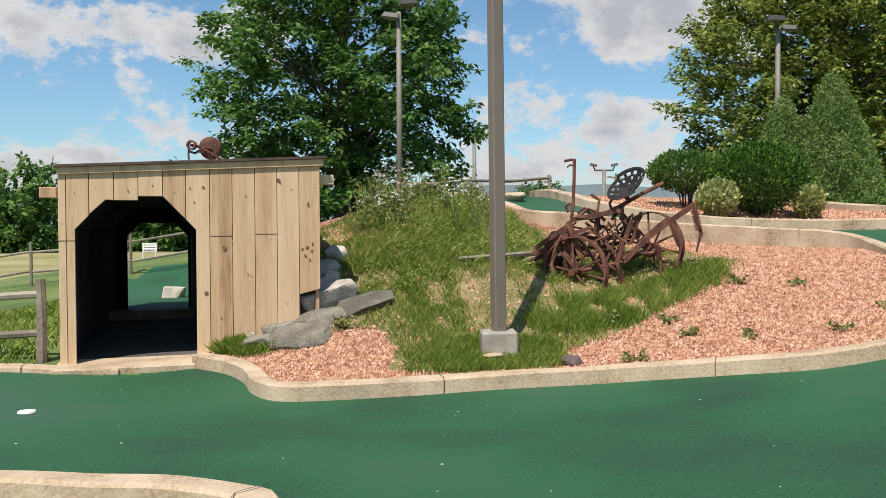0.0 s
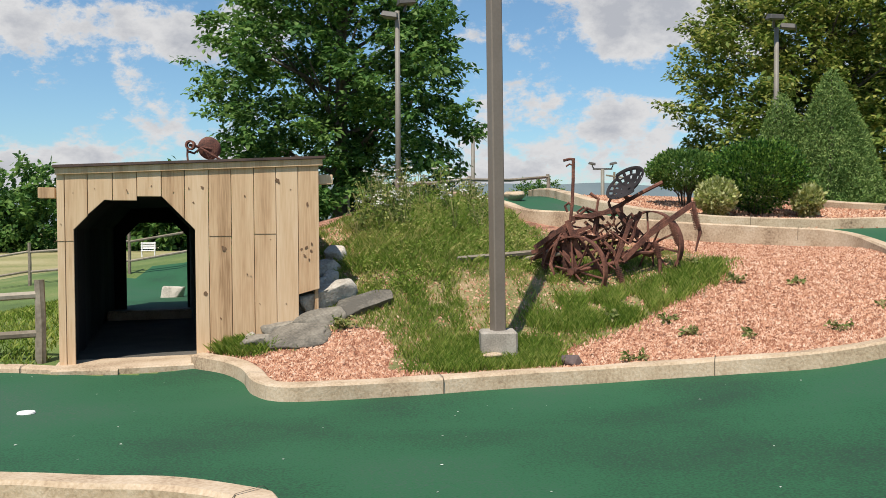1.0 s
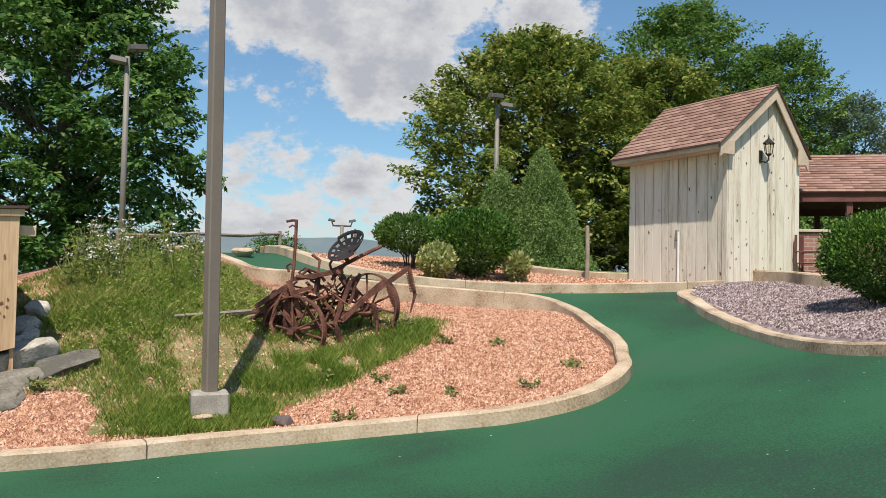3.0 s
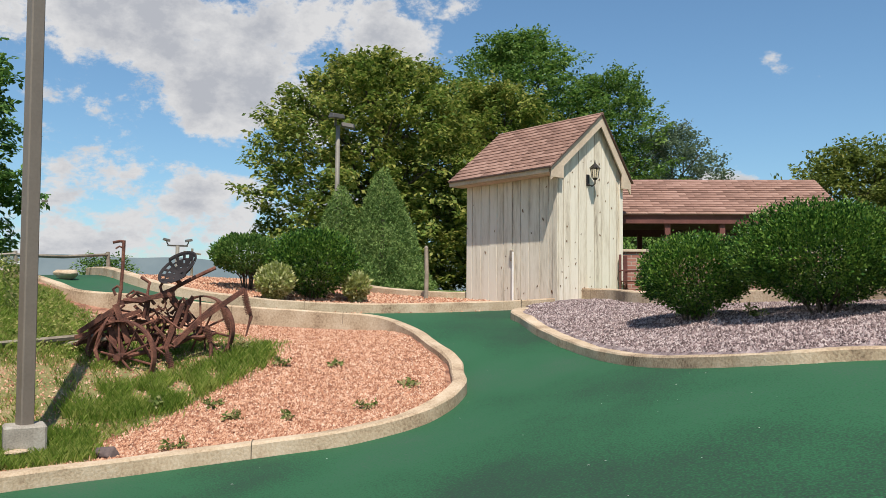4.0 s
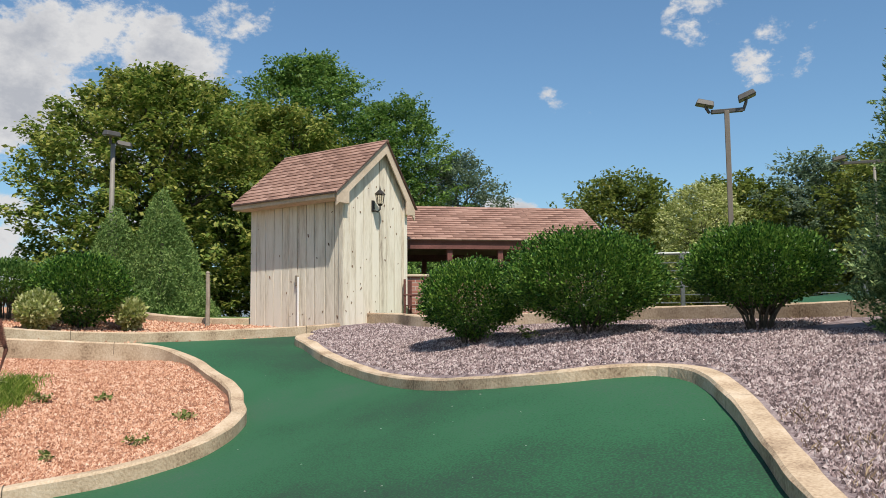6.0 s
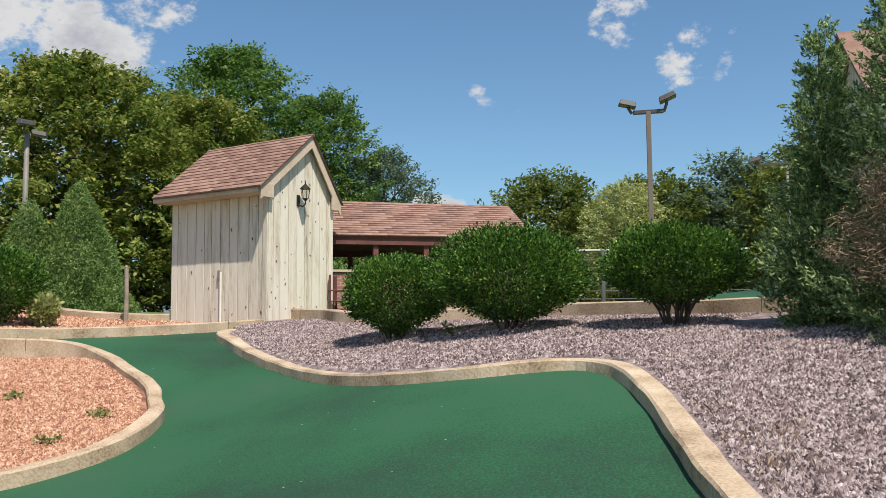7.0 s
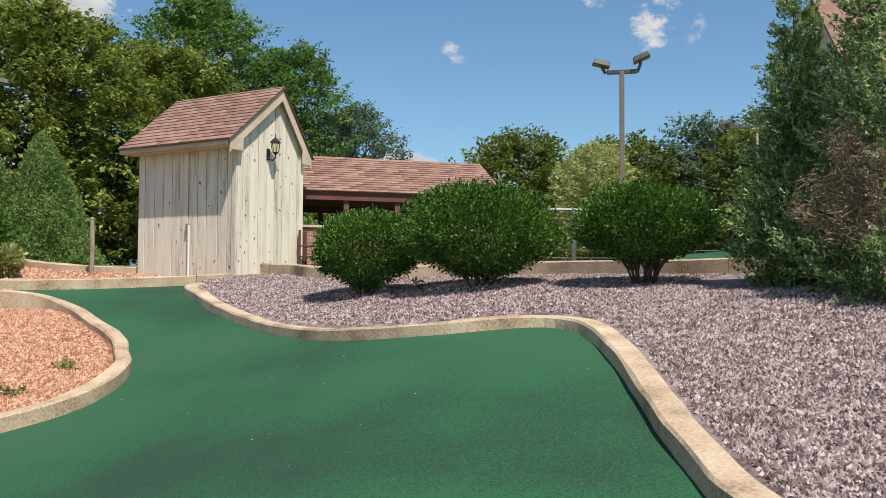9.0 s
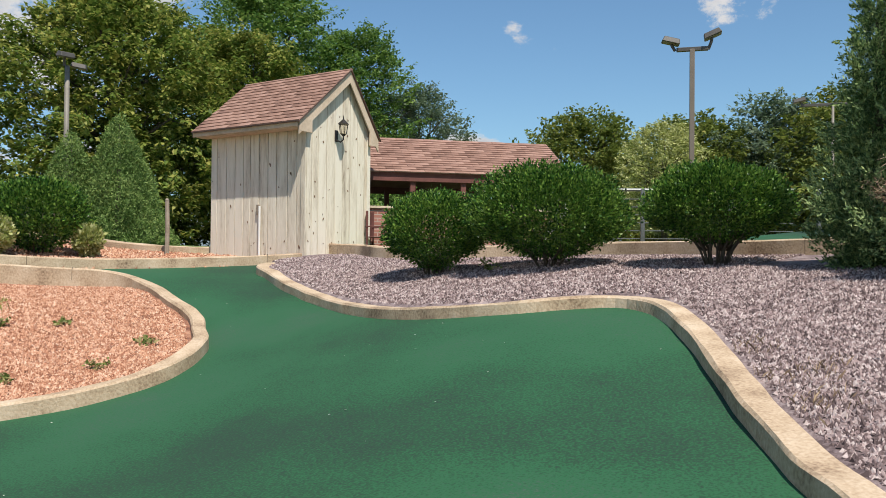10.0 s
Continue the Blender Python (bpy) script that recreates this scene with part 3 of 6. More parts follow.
def knot_bm(x, z, r, y, tall=1.4):
    """An uneven dark knot, a little proud of its board."""
    k = random.Random(int(x * 7919 + z * 104729))
    bm = bmesh.new()
    ring = []
    lean = k.uniform(-0.5, 0.5)
    for i in range(11):
        a = i * math.tau / 11
        q = r * k.uniform(0.6, 1.15)
        dx, dz = math.cos(a) * q, math.sin(a) * q * tall * k.uniform(0.8, 1.3)
        ring.append((x + dx + lean * dz, z + dz))
    lo = [bm.verts.new((u, y - 0.0015, w)) for u, w in ring]
    hi = [bm.verts.new((u, y + 0.004, w)) for u, w in ring]
    bm.faces.new(lo)
    bm.faces.new(hi[::-1])
    for i in range(11):
        bm.faces.new((lo[(i + 1) % 11], lo[i], hi[i], hi[(i + 1) % 11]))
    bmesh.ops.recalc_face_normals(bm, faces=bm.faces)
    return bm


tunnel = thing("wooden_tunnel", pose(TUN_O[0], TUN_O[1], 0, 0, 0, 17), "pale new pine board tunnel with black lining", "tunnel")
rng = random.Random(4)
top_z = lambda u: 2.0 + 0.0495 * u
EDGE = [0.03, 0.11, 0.338, 0.59, 0.84, 1.094, 1.338, 1.593, 1.84, 2.09, 2.338, 2.589, 2.83]
LOW = [-0.16, -0.16, 0, 0, 0, 0, -0.12, 0.0, 0.06, 0.13, 0.24, 0.62]


def arch(u):
    """Height of the opening's upper edge."""
    if u < 0.507:
        return 1.342 + (u - 0.196) * 1.05
    if u < 1.096:
        return 1.655 if u < 0.845 else 1.70
    return 1.70 - (u - 1.096) * 1.06


for i, (a, b) in enumerate(zip(EDGE, EDGE[1:])):
    a, b = a + 0.003, b - 0.003
    hi = [(b, top_z(b)), (a, top_z(a))]
    if b < 0.2:
        shape = [(a, LOW[i]), (b, LOW[i])] + hi
    elif a < 0.2:
        shape = [(a, -0.16), (0.196, -0.16), (0.196, 1.342), (b, arch(b))] + hi
    elif b < 1.1:
        shape = [(a, arch(a + 0.01)), (b, arch(b - 0.01))] + hi
        if a < 0.507 < b:
            shape.insert(1, (0.507, 1.66))
    elif a < 1.445:
        if b < 1.445:
            shape = [(a, arch(a)), (b, arch(b))] + hi
        else:
            shape = [(1.445, LOW[7] - 0.12), (b, LOW[7] - 0.1), (b, top_z(b)), (a, top_z(a)), (a, arch(a)), (1.445, arch(1.445))]
    else:
        shape = [(a, LOW[i] - 0.04), (b, LOW[i] + 0.02)] + hi
    bd = part("board", board_bm(shape, rng.uniform(-0.004, 0.002), 0.028), M_PLANK, tunnel)
    for k in range(rng.choice((1, 2, 3)) if b > 1.5 else 1):
        kz = rng.uniform(arch(min(b, 1.4)) + 0.1 if a < 1.4 else LOW[i] + 0.2, 1.85)
        part("knot", knot_bm(rng.uniform(a + 0.04, b - 0.04), kz, rng.choice((0.005, 0.006, 0.008, 0.010, 0.015)), -0.006, rng.uniform(0.8, 2.4)), M_KNOT, bd, "dark knot in the board")
for (x, z, r) in ((1.75, 1.12, 0.03), (2.36, 1.88, 0.028), (2.68, 1.12, 0.02), (2.73, 1.08, 0.018), (2.66, 1.02, 0.016), (2.74, 1.16, 0.015), (2.62, 1.10, 0.013), (2.71, 0.98, 0.012), (1.55, 0.62, 0.022)):
    part("knot", knot_bm(x, z, r, -0.006, 1.2), M_KNOT, tunnel, "dark knot in the board")
for x0, x1, z in ((1.595, 1.838, 1.26), (2.092, 2.336, 1.28), (0.0, 0.196, 1.22)):
    part("joint", box_bm((x1 - x0, 0.006, 0.005), ((x0 + x1) / 2, -0.004, z)), M_KNOT, tunnel, "dark butt joint between boards")
part("frieze_board", board_bm([(0.02, 1.925), (2.87, 2.066), (2.87, 2.145), (0.02, 2.0)], -0.03, -0.004), M_PLANK, tunnel)
rf = bmesh.new()
for x, y, z in ((0.0, -0.06, 2.0), (2.9, -0.06, 2.15), (2.9, TUN_L + 0.1, 2.15), (0.0, TUN_L + 0.1, 2.0)):
    rf.verts.new((x, y, z))
    rf.verts.new((x, y, z + 0.028))
rf.verts.ensure_lookup_table()
v = rf.verts
for q in ((0, 2, 4, 6), (1, 7, 5, 3), (0, 1, 3, 2), (2, 3, 5, 4), (4, 5, 7, 6), (6, 7, 1, 0)):
    rf.faces.new([v[i] for i in q])
bmesh.ops.recalc_face_normals(rf, faces=rf.faces)
part("roof", rf, M_ROOFEDGE, tunnel, "thin dark roof with a rusty edge")
part("beam_end", box_bm((0.17, 0.11, 0.115), (-0.075, 0.12, 1.735), 0.006), M_PLANK, tunnel, "sawn end of a roof beam")
part("beam_end", box_bm((0.17, 0.11, 0.115), (2.92, 0.12, 1.91), 0.006), M_PLANK, tunnel, "sawn end of a roof beam")
part("side_wall", box_bm((0.04, TUN_L - 0.03, 2.3), (0.06, TUN_L / 2 + 0.03, 0.88)), M_PLANK, tunnel, "pine boarded side")
part("side_wall", box_bm((0.04, TUN_L - 0.03, 1.9), (2.80, TUN_L / 2 + 0.03, 1.19)), M_PLANK, tunnel, "pine boarded side")
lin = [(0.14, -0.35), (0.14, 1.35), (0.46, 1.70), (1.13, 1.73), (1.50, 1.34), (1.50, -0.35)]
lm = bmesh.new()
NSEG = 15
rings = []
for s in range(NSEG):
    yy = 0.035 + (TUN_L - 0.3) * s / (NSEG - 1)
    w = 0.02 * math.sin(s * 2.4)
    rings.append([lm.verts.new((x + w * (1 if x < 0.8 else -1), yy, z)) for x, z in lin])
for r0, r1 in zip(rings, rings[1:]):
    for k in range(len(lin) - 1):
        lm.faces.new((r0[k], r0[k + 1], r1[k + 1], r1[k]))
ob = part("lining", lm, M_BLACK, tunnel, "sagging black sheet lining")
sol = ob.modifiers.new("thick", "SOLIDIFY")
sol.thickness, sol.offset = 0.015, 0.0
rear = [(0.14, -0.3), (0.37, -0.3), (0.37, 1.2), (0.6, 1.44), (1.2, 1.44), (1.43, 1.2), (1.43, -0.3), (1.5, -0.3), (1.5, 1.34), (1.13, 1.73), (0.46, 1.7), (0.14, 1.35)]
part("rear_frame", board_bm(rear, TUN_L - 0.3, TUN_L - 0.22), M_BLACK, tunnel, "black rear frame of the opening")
part("sill", box_bm((1.30, 0.22, 0.16), (0.82, TUN_L - 2.2, TUN_Z + 0.06), 0.02), M_CONC, tunnel, "low concrete step across the lane")

slab = link_mesh("threshold_slab", box_bm((1.75, 0.72, 0.22), (0, 0, 0), 0.015), M_CONC)
slab.matrix_basis = tunnel.matrix_basis @ pose(0.86, -0.02, TUN_Z - 0.085)
tagged(slab, "pale concrete slab before the tunnel's opening", "slab", kind="structure")

# things on the tunnel's roof
disc = thing("disc_harrow_gang", tunnel.matrix_basis @ pose(1.62, 0.22, 2.10, 0, 0, 0), "rusty dished disc and small wheel on the tunnel roof", "farm implement")
db = bmesh.new()
bmesh.ops.create_uvsphere(db, u_segments=28, v_segments=14, radius=0.30)
bmesh.ops.delete(db, geom=[q for q in db.verts if q.co.z < 0.2], context="VERTS")
bmesh.ops.transform(db, matrix=Matrix.Translation((0.0, 0.16, 0.17)) @ pose(0, 0, 0, 84, 0, 12) @ Matrix.Diagonal((0.72, 0.72, 0.5, 1)) @ Matrix.Translation((0, 0, -0.2)), verts=db.verts)
bmesh.ops.solidify(db, geom=db.faces[:], thickness=0.006)
part("disc", db, M_RUST, disc, "dished rusty iron disc", True)
part("small_wheel", ring_bm(0.055, 0.06, 0.02, Matrix.Translation((-0.21, 0.0, 0.19)) @ pose(0, 0, 0, 0, 0, 70), 20), M_RUST, disc)
part("strut", bent_bm([(-0.24, 0, 0.12), (-0.17, 0.02, 0.1), (-0.1, 0.0, 0.16), (0.05, -0.02, 0.07), (0.13, 0, 0.02)], 0.014), M_RUST, disc)
part("strut", bent_bm([(-0.24, 0, 0.17), (-0.245, 0.01, 0.08), (-0.24, 0.0, 0.01)], 0.012), M_RUST, disc)
part("axle", rod_bm((-0.22, 0, 0.19), (0.02, 0.12, 0.16), 0.016), M_RUST, disc)
part("strut", bent_bm([(-0.05, -0.02, 0.13), (0.0, 0, 0.02), (0.06, -0.03, 0.12), (0.1, 0, 0.02)], 0.01), M_RUST, disc)

# ---- garden shed ----
SH = pose(9.13, 12.72, 0, 0, 0, 12)
shed = thing("garden_shed", SH, "weathered cream board shed with a red shingled saltbox roof", "shed")
EZ, RZ, RU, EU = 3.93, 5.12, 1.39, 2.27
VB, VE = 0.14, 2.75                       # front and back walls
BASE = 1.30
WL, WR = 0.33, 2.11                       # side walls
z_left = lambda u: EZ - 0.06 + (RZ - EZ) * u / RU
z_right = lambda u: RZ - 0.06 - (RZ - EZ + 0.08) * (u - RU) / (EU - RU)
rng = random.Random(11)
edges = [VB]
while edges[-1] < VE - 0.12:
    edges.append(min(VE, edges[-1] + rng.uniform(0.17, 0.29)))
for a, b in zip(edges, edges[1:]):
    hz = z_left(WL) - 0.02
    bm = box_bm((0.025, b - a - 0.015, hz - BASE), (WL + rng.uniform(-0.004, 0.004), (a + b) / 2, (hz + BASE) / 2), 0.004)
    bd = part("board", bm, M_GREYPLANK, shed)
    for k in range(rng.choice((1, 2, 3))):
        kb = knot_bm(0.01 * k, 0.0, rng.choice((0.008, 0.011, 0.016)), 0, rng.uniform(1.0, 2.2))
        bmesh.ops.transform(kb, matrix=Matrix.Translation((WL - 0.016, rng.uniform(a + 0.04, b - 0.04), rng.uniform(BASE + 0.3, hz - 0.2))) @ pose(0, 0, 0, 0, 0, 90), verts=kb.verts)
        part("knot", kb, M_KNOT, bd, "dark knot in the board")
us = [WL - 0.005, 0.46, 0.64, 0.87, 1.10, 1.32, 1.54, 1.76, 1.97, WR]
for a, b in zip(us, us[1:]):
    a2, b2 = a + 0.006, b - 0.006
    za = z_left(a2) if a2 < RU else z_right(a2)
    zb = z_left(b2) if b2 < RU else z_right(b2)
    shape = [(a2, BASE), (b2, BASE), (b2, zb - 0.04), (a2, za - 0.04)]
    if a2 < RU < b2:
        shape.insert(3, (RU, RZ - 0.12))
    off = rng.uniform(-0.004, 0.004)
    bd = part("board", board_bm(shape, VB - 0.022 + off, VB + 0.004 + off), M_GREYPLANK, shed)
    for k in range(rng.choice((3, 4, 5, 6))):
        part("knot", knot_bm(rng.uniform(a2 + 0.04, b2 - 0.04), rng.uniform(BASE + 0.3, min(za, zb) - 0.4), rng.uniform(0.008, 0.019), VB - 0.026, 1.4), M_KNOT, bd, "dark knot in the board")
# backing coloured dark so the gaps between boards read as shaded
part("inner_wall", box_bm((WR - WL - 0.05, VE - VB - 0.06, EZ - BASE - 0.02), ((WL + WR) / 2, (VB + VE) / 2, (EZ + BASE) / 2 - 0.01)), M_JOINT_SHADE, shed, "backing painted dark as shade in the board gaps")
part("soffit_end", box_bm((0.36, 0.14, 0.12), (0.19, 0.10, EZ - 0.03), 0.003), M_TRIM, shed)
part("corner_board", box_bm((0.03, 0.11, EZ - 0.02 - BASE), (WL - 0.022, VB + 0.035, (EZ + BASE) / 2), 0.004), M_GREYPLANK, shed)
part("corner_board", box_bm((0.10, 0.03, EZ - 0.05 - BASE), (WR - 0.03, VB - 0.036, (EZ + BASE) / 2), 0.004), M_GREYPLANK, shed)
# roof: decks, shingle courses, rake and eave boards
V0, V1 = 0.0, 2.85


def deck(u0, z0, u1, z1, thick, v0, v1, low=0.0):
    return board_bm([(u0, z0 - low), (u1, z1 - low), (u1, z1 - low - thick), (u0, z0 - low - thick)], v0, v1, 0)


part("roof_deck", deck(0.02, EZ + 0.02, RU, RZ - 0.02, 0.03, V0 + 0.03, V1 - 0.02), M_TRIM, shed)
part("roof_deck", deck(RU, RZ - 0.02, EU - 0.02, EZ - 0.06, 0.03, V0 + 0.03, V1 - 0.02), M_TRIM, shed)
for (u0, z0, u1, z1) in ((-0.0, EZ + 0.02, RU, RZ - 0.015), (RU, RZ - 0.015, EU, EZ - 0.07)):
    part("rake_board", deck(u0, z0, u1, z1, 0.235, V0, V0 + 0.028), M_TRIM, shed, "wide cream rake board")
part("eave_return", board_bm([(0.0, EZ + 0.02), (0.0, EZ - 0.16), (0.34, EZ - 0.16), (0.34, EZ + 0.10), (0.2, EZ + 0.1)], V0 - 0.002, V0 + 0.03), M_TRIM, shed)
part("eave_return", board_bm([(EU, EZ - 0.07), (EU, EZ - 0.2), (EU - 0.26, EZ - 0.2), (EU - 0.26, EZ + 0.14)], V0 - 0.002, V0 + 0.03), M_TRIM, shed)
part("eave_board", box_bm((0.03, V1 - V0 - 0.03, 0.10), (0.0, (V0 + V1) / 2 + 0.03, EZ - 0.025), 0.004), M_TRIM, shed, "cream eave board")
part("soffit", box_bm((0.28, V1 - V0 - 0.1, 0.02), (0.16, (V0 + V1) / 2, EZ - 0.075)), M_TRIM, shed)


def shingle_mesh(w, l, t):
    bm = bmesh.new()
    bmesh.ops.create_cube(bm, size=1.0)
    bmesh.ops.scale(bm, vec=(l, w, t), verts=bm.verts)
    for q in bm.verts:
        if q.co.x > 0:
            q.co.z -= t * 0.7
    me = bpy.data.meshes.new("shingle")
    bm.to_mesh(me)
    bm.free()
    me.materials.append(M_SHINGLE)
    return me


def shingles(parent, u0, z0, u1, z1, v0, v1, exposure=0.125, wide=0.32, seed=1):
    """Courses of shingles up a slope from (u0, z0) to (u1, z1)."""
    me = shingle_mesh(wide - 0.004, exposure * 1.35, 0.024)
    r = random.Random(seed)
    run = math.hypot(u1 - u0, z1 - z0)
    ang = math.degrees(math.atan2(z1 - z0, u1 - u0))
    flip = u1 < u0
    n = int(run / exposure)
    for i in range(n):
        s = (i + 0.5) / n
        u, z = u0 + (u1 - u0) * s, z0 + (z1 - z0) * s
        vv = v0 + (i % 2) * -wide / 2 + r.uniform(-0.04, 0.04)
        while vv < v1:
            a, b = max(vv, v0), min(vv + wide, v1)
            if b - a > 0.04:
                ob = new("shingle", me)
                ob.parent = parent
                tilt = Matrix.Rotation(radians(-ang), 4, "Y")
                ob.matrix_basis = Matrix.Translation((u, (a + b) / 2, z + 0.018 + r.uniform(0, 0.004))) @ tilt @ Matrix.Diagonal((1, (b - a) / wide, 1, 1))
            vv += wide


shingles(shed, -0.03, EZ + 0.02, RU, RZ - 0.01, V0 - 0.03, V1 + 0.02, seed=3)
part("shingle_slope", deck(RU, RZ + 0.01, EU + 0.03, EZ - 0.06, 0.02, V0 - 0.03, V1 + 0.02), M_SHINGLE, shed)
part("ridge_cap", bent_bm([(RU, V0 - 0.035, RZ - 0.003), (RU, 1.4, RZ), (RU, V1 + 0.02, RZ - 0.003)], 0.03, 6), M_SHINGLE, shed)
for (u0, z0, u1, z1) in ((-0.05, EZ + 0.01, RU, RZ + 0.012), (RU, RZ + 0.012, EU + 0.04, EZ - 0.065)):
    part("drip_edge", deck(u0, z0, u1, z1, 0.022, V0 - 0.036, V0 + 0.0), M_ROOFEDGE, shed, "dark metal drip edge")
part("drip_edge", box_bm((0.03, V1 - V0, 0.022), (-0.045, (V0 + V1) / 2, EZ + 0.014), 0.003), M_ROOFEDGE, shed, "dark metal drip edge")
part("drain_pipe", rod_bm((WL - 0.05, 1.28, BASE), (WL - 0.05, 1.28, 2.47), 0.022, 0.022, 10), M_WHITE, shed, "thin white upright pipe")
part("valve_box", box_bm((0.05, 0.07, 0.2), (WL - 0.035, 1.33, 2.4), 0.006), M_FENCE, shed, "small grey box on the wall")

# wall lantern
lan = thing("wall_lantern", SH @ pose(1.14, VB - 0.03, 3.94, 0, 0, 0), "black metal coach lantern on the shed's front wall", "lamp")
part("back_plate", box_bm((0.09, 0.02, 0.22), (-0.02, 0.0, -0.12), 0.008), M_IRONBLK, lan)
part("arm", bent_bm([(-0.02, -0.01, -0.2), (0, -0.09, -0.24), (0.0, -0.16, -0.2), (0, -0.16, -0.1)], 0.014), M_IRONBLK, lan)
gl = bmesh.new()
bmesh.ops.create_cone(gl, cap_ends=False, segments=6, radius1=0.055, radius2=0.085, depth=0.19)
bmesh.ops.translate(gl, vec=(0, -0.16, 0.0), verts=gl.verts)
glass = part("glass", gl, M_GLASS, lan, "clear tapered panes")
for k in range(6):
    a = k * math.tau / 6
    part("glazing_bar", rod_bm((0.057 * math.cos(a), -0.16 + 0.057 * math.sin(a), -0.095), (0.087 * math.cos(a), -0.16 + 0.087 * math.sin(a), 0.095), 0.007, 0.007, 5), M_IRONBLK, lan)
cp = bmesh.new()
bmesh.ops.create_cone(cp, cap_ends=True, segments=6, radius1=0.115, radius2=0.02, depth=0.09)
bmesh.ops.translate(cp, vec=(0, -0.16, 0.14), verts=cp.verts)
part("cap", cp, M_IRONBLK, lan)
part("finial", rod_bm((0, -0.16, 0.17), (0, -0.16, 0.26), 0.018, 0.004), M_IRONBLK, lan)
part("base_cup", rod_bm((0, -0.16, -0.13), (0, -0.16, -0.09), 0.03, 0.06, 6), M_IRONBLK, lan)

# ---- open pavilion behind the shed ----
PV = Vector((12.43, 14.9, 0))
pv_dir = math.degrees(math.atan2(12.74 - 14.9, 16.08 - 12.43))
pav = thing("picnic_pavilion", pose(PV.x, PV.y, 0, 0, 0, pv_dir), "open pavilion with a long red shingled roof and dark red posts", "pavilion")
X0, X1 = -1.6, 4.22
RIDGE, EAVE, HALF = 4.20, 3.27, 1.75


def roof_slope(y0, z0, y1, z1, x0, x1, t):
    bm = bmesh.new()
    vs = [bm.verts.new(c) for c in ((x0, y0, z0), (x1, y0, z0), (x1, y1, z1), (x0, y1, z1), (x0, y0, z0 - t), (x1, y0, z0 - t), (x1, y1, z1 - t), (x0, y1, z1 - t))]
    for q in ((0, 1, 2, 3), (7, 6, 5, 4), (0, 4, 5, 1), (1, 5, 6, 2), (2, 6, 7, 3), (3, 7, 4, 0)):
        bm.faces.new([vs[i] for i in q])
    bmesh.ops.recalc_face_normals(bm, faces=bm.faces)
    return bm


part("roof_slope", roof_slope(-HALF, EAVE, 0, RIDGE, X0, X1, 0.04), M_REDPAINT, pav)
part("roof_slope", roof_slope(HALF, EAVE, 0, RIDGE, X0, X1, 0.04), M_SHINGLE, pav)
me_s = shingle_mesh(0.316, 0.19, 0.024)
rng = random.Random(8)
run = math.hypot(HALF, RIDGE - EAVE)
ang = math.atan2(RIDGE - EAVE, HALF)
for i in range(15):
    s = (i + 0.5) / 15
    xx = X0 + (i % 2) * -0.16
    while xx < X1 - 0.05:
        a, b = max(X0, xx), min(X1, xx + 0.32)
        ob = new("shingle", me_s)
        ob.parent = pav
        ob.matrix_basis = Matrix.Translation(((a + b) / 2, -HALF + HALF * s - 0.02, EAVE + (RIDGE - EAVE) * s + 0.014 + rng.uniform(0, 0.004))) @ Matrix.Rotation(ang, 4, "X") @ Matrix.Rotation(radians(90), 4, "Z") @ Matrix.Diagonal((0.9, (b - a) / 0.32, 1, 1))
        xx += 0.32
part("fascia", box_bm((X1 - X0, 0.04, 0.16), ((X0 + X1) / 2, -HALF + 0.04, EAVE - 0.10), 0.005), M_REDPAINT, pav, "dark red eave beam")
part("fascia", box_bm((X1 - X0, 0.04, 0.16), ((X0 + X1) / 2, HALF - 0.04, EAVE - 0.10), 0.005), M_REDPAINT, pav, "dark red eave beam")
for px in (-1.4, -0.35, 0.72, 1.8, 2.9, 4.0):
    for py in (-HALF + 0.12, HALF - 0.12):
        part("post", box_bm((0.11, 0.11, 1.75), (px, py, 2.27), 0.006), M_REDPAINT, pav, "dark red square post")
part("low_wall", box_bm((X1 - X0 - 0.2, 0.06, 1.0), ((X0 + X1) / 2, -HALF + 0.14, 2.02), 0.005), M_BRICK, pav, "faded red brick low wall")
part("rail", box_bm((X1 - X0 - 0.2, 0.14, 0.05), ((X0 + X1) / 2, -HALF + 0.14, 2.55), 0.006), M_TRIM, pav, "pale top rail")
part("low_wall", box_bm((X1 - X0 - 0.2, 0.06, 0.8), ((X0 + X1) / 2, HALF - 0.14, 1.8), 0.005), M_REDPAINT, pav)
part("floor_slab", box_bm((X1 - X0 + 0.2, 2 * HALF, 0.3), ((X0 + X1) / 2, 0, 1.42), 0.01), M_CONCG, pav)

# ---- house whose roof shows over the conifers ----
house = thing("clubhouse", pose(15.34, 3.61, 0.2, 0, 0, -62), "building with a steep red shingled roof behind conifers", "house")
part("roof_slope", roof_slope(-2.4, 4.3, 0, 5.95, -1.2, 6.0, 0.06), M_SHINGLE, house)
part("roof_slope", roof_slope(2.4, 4.3, 0, 5.95, -1.2, 6.0, 0.06), M_SHINGLE, house)
gw = board_bm([(-2.2, 1.3), (2.2, 1.3), (2.2, 4.3), (0, 5.8), (-2.2, 4.3)], -0.06, 0.06, 0)
bmesh.ops.transform(gw, matrix=pose(-0.9, 0, 0, 0, 0, 90), verts=gw.verts)
part("wall", gw, M_GREYPLANK, house)
part("wall", box_bm((6.6, 0.12, 3.2), (2.4, -2.2, 2.85)), M_GREYPLANK, house)
part("wall", box_bm((6.6, 0.12, 3.2), (2.4, 2.2, 2.85)), M_GREYPLANK, house)


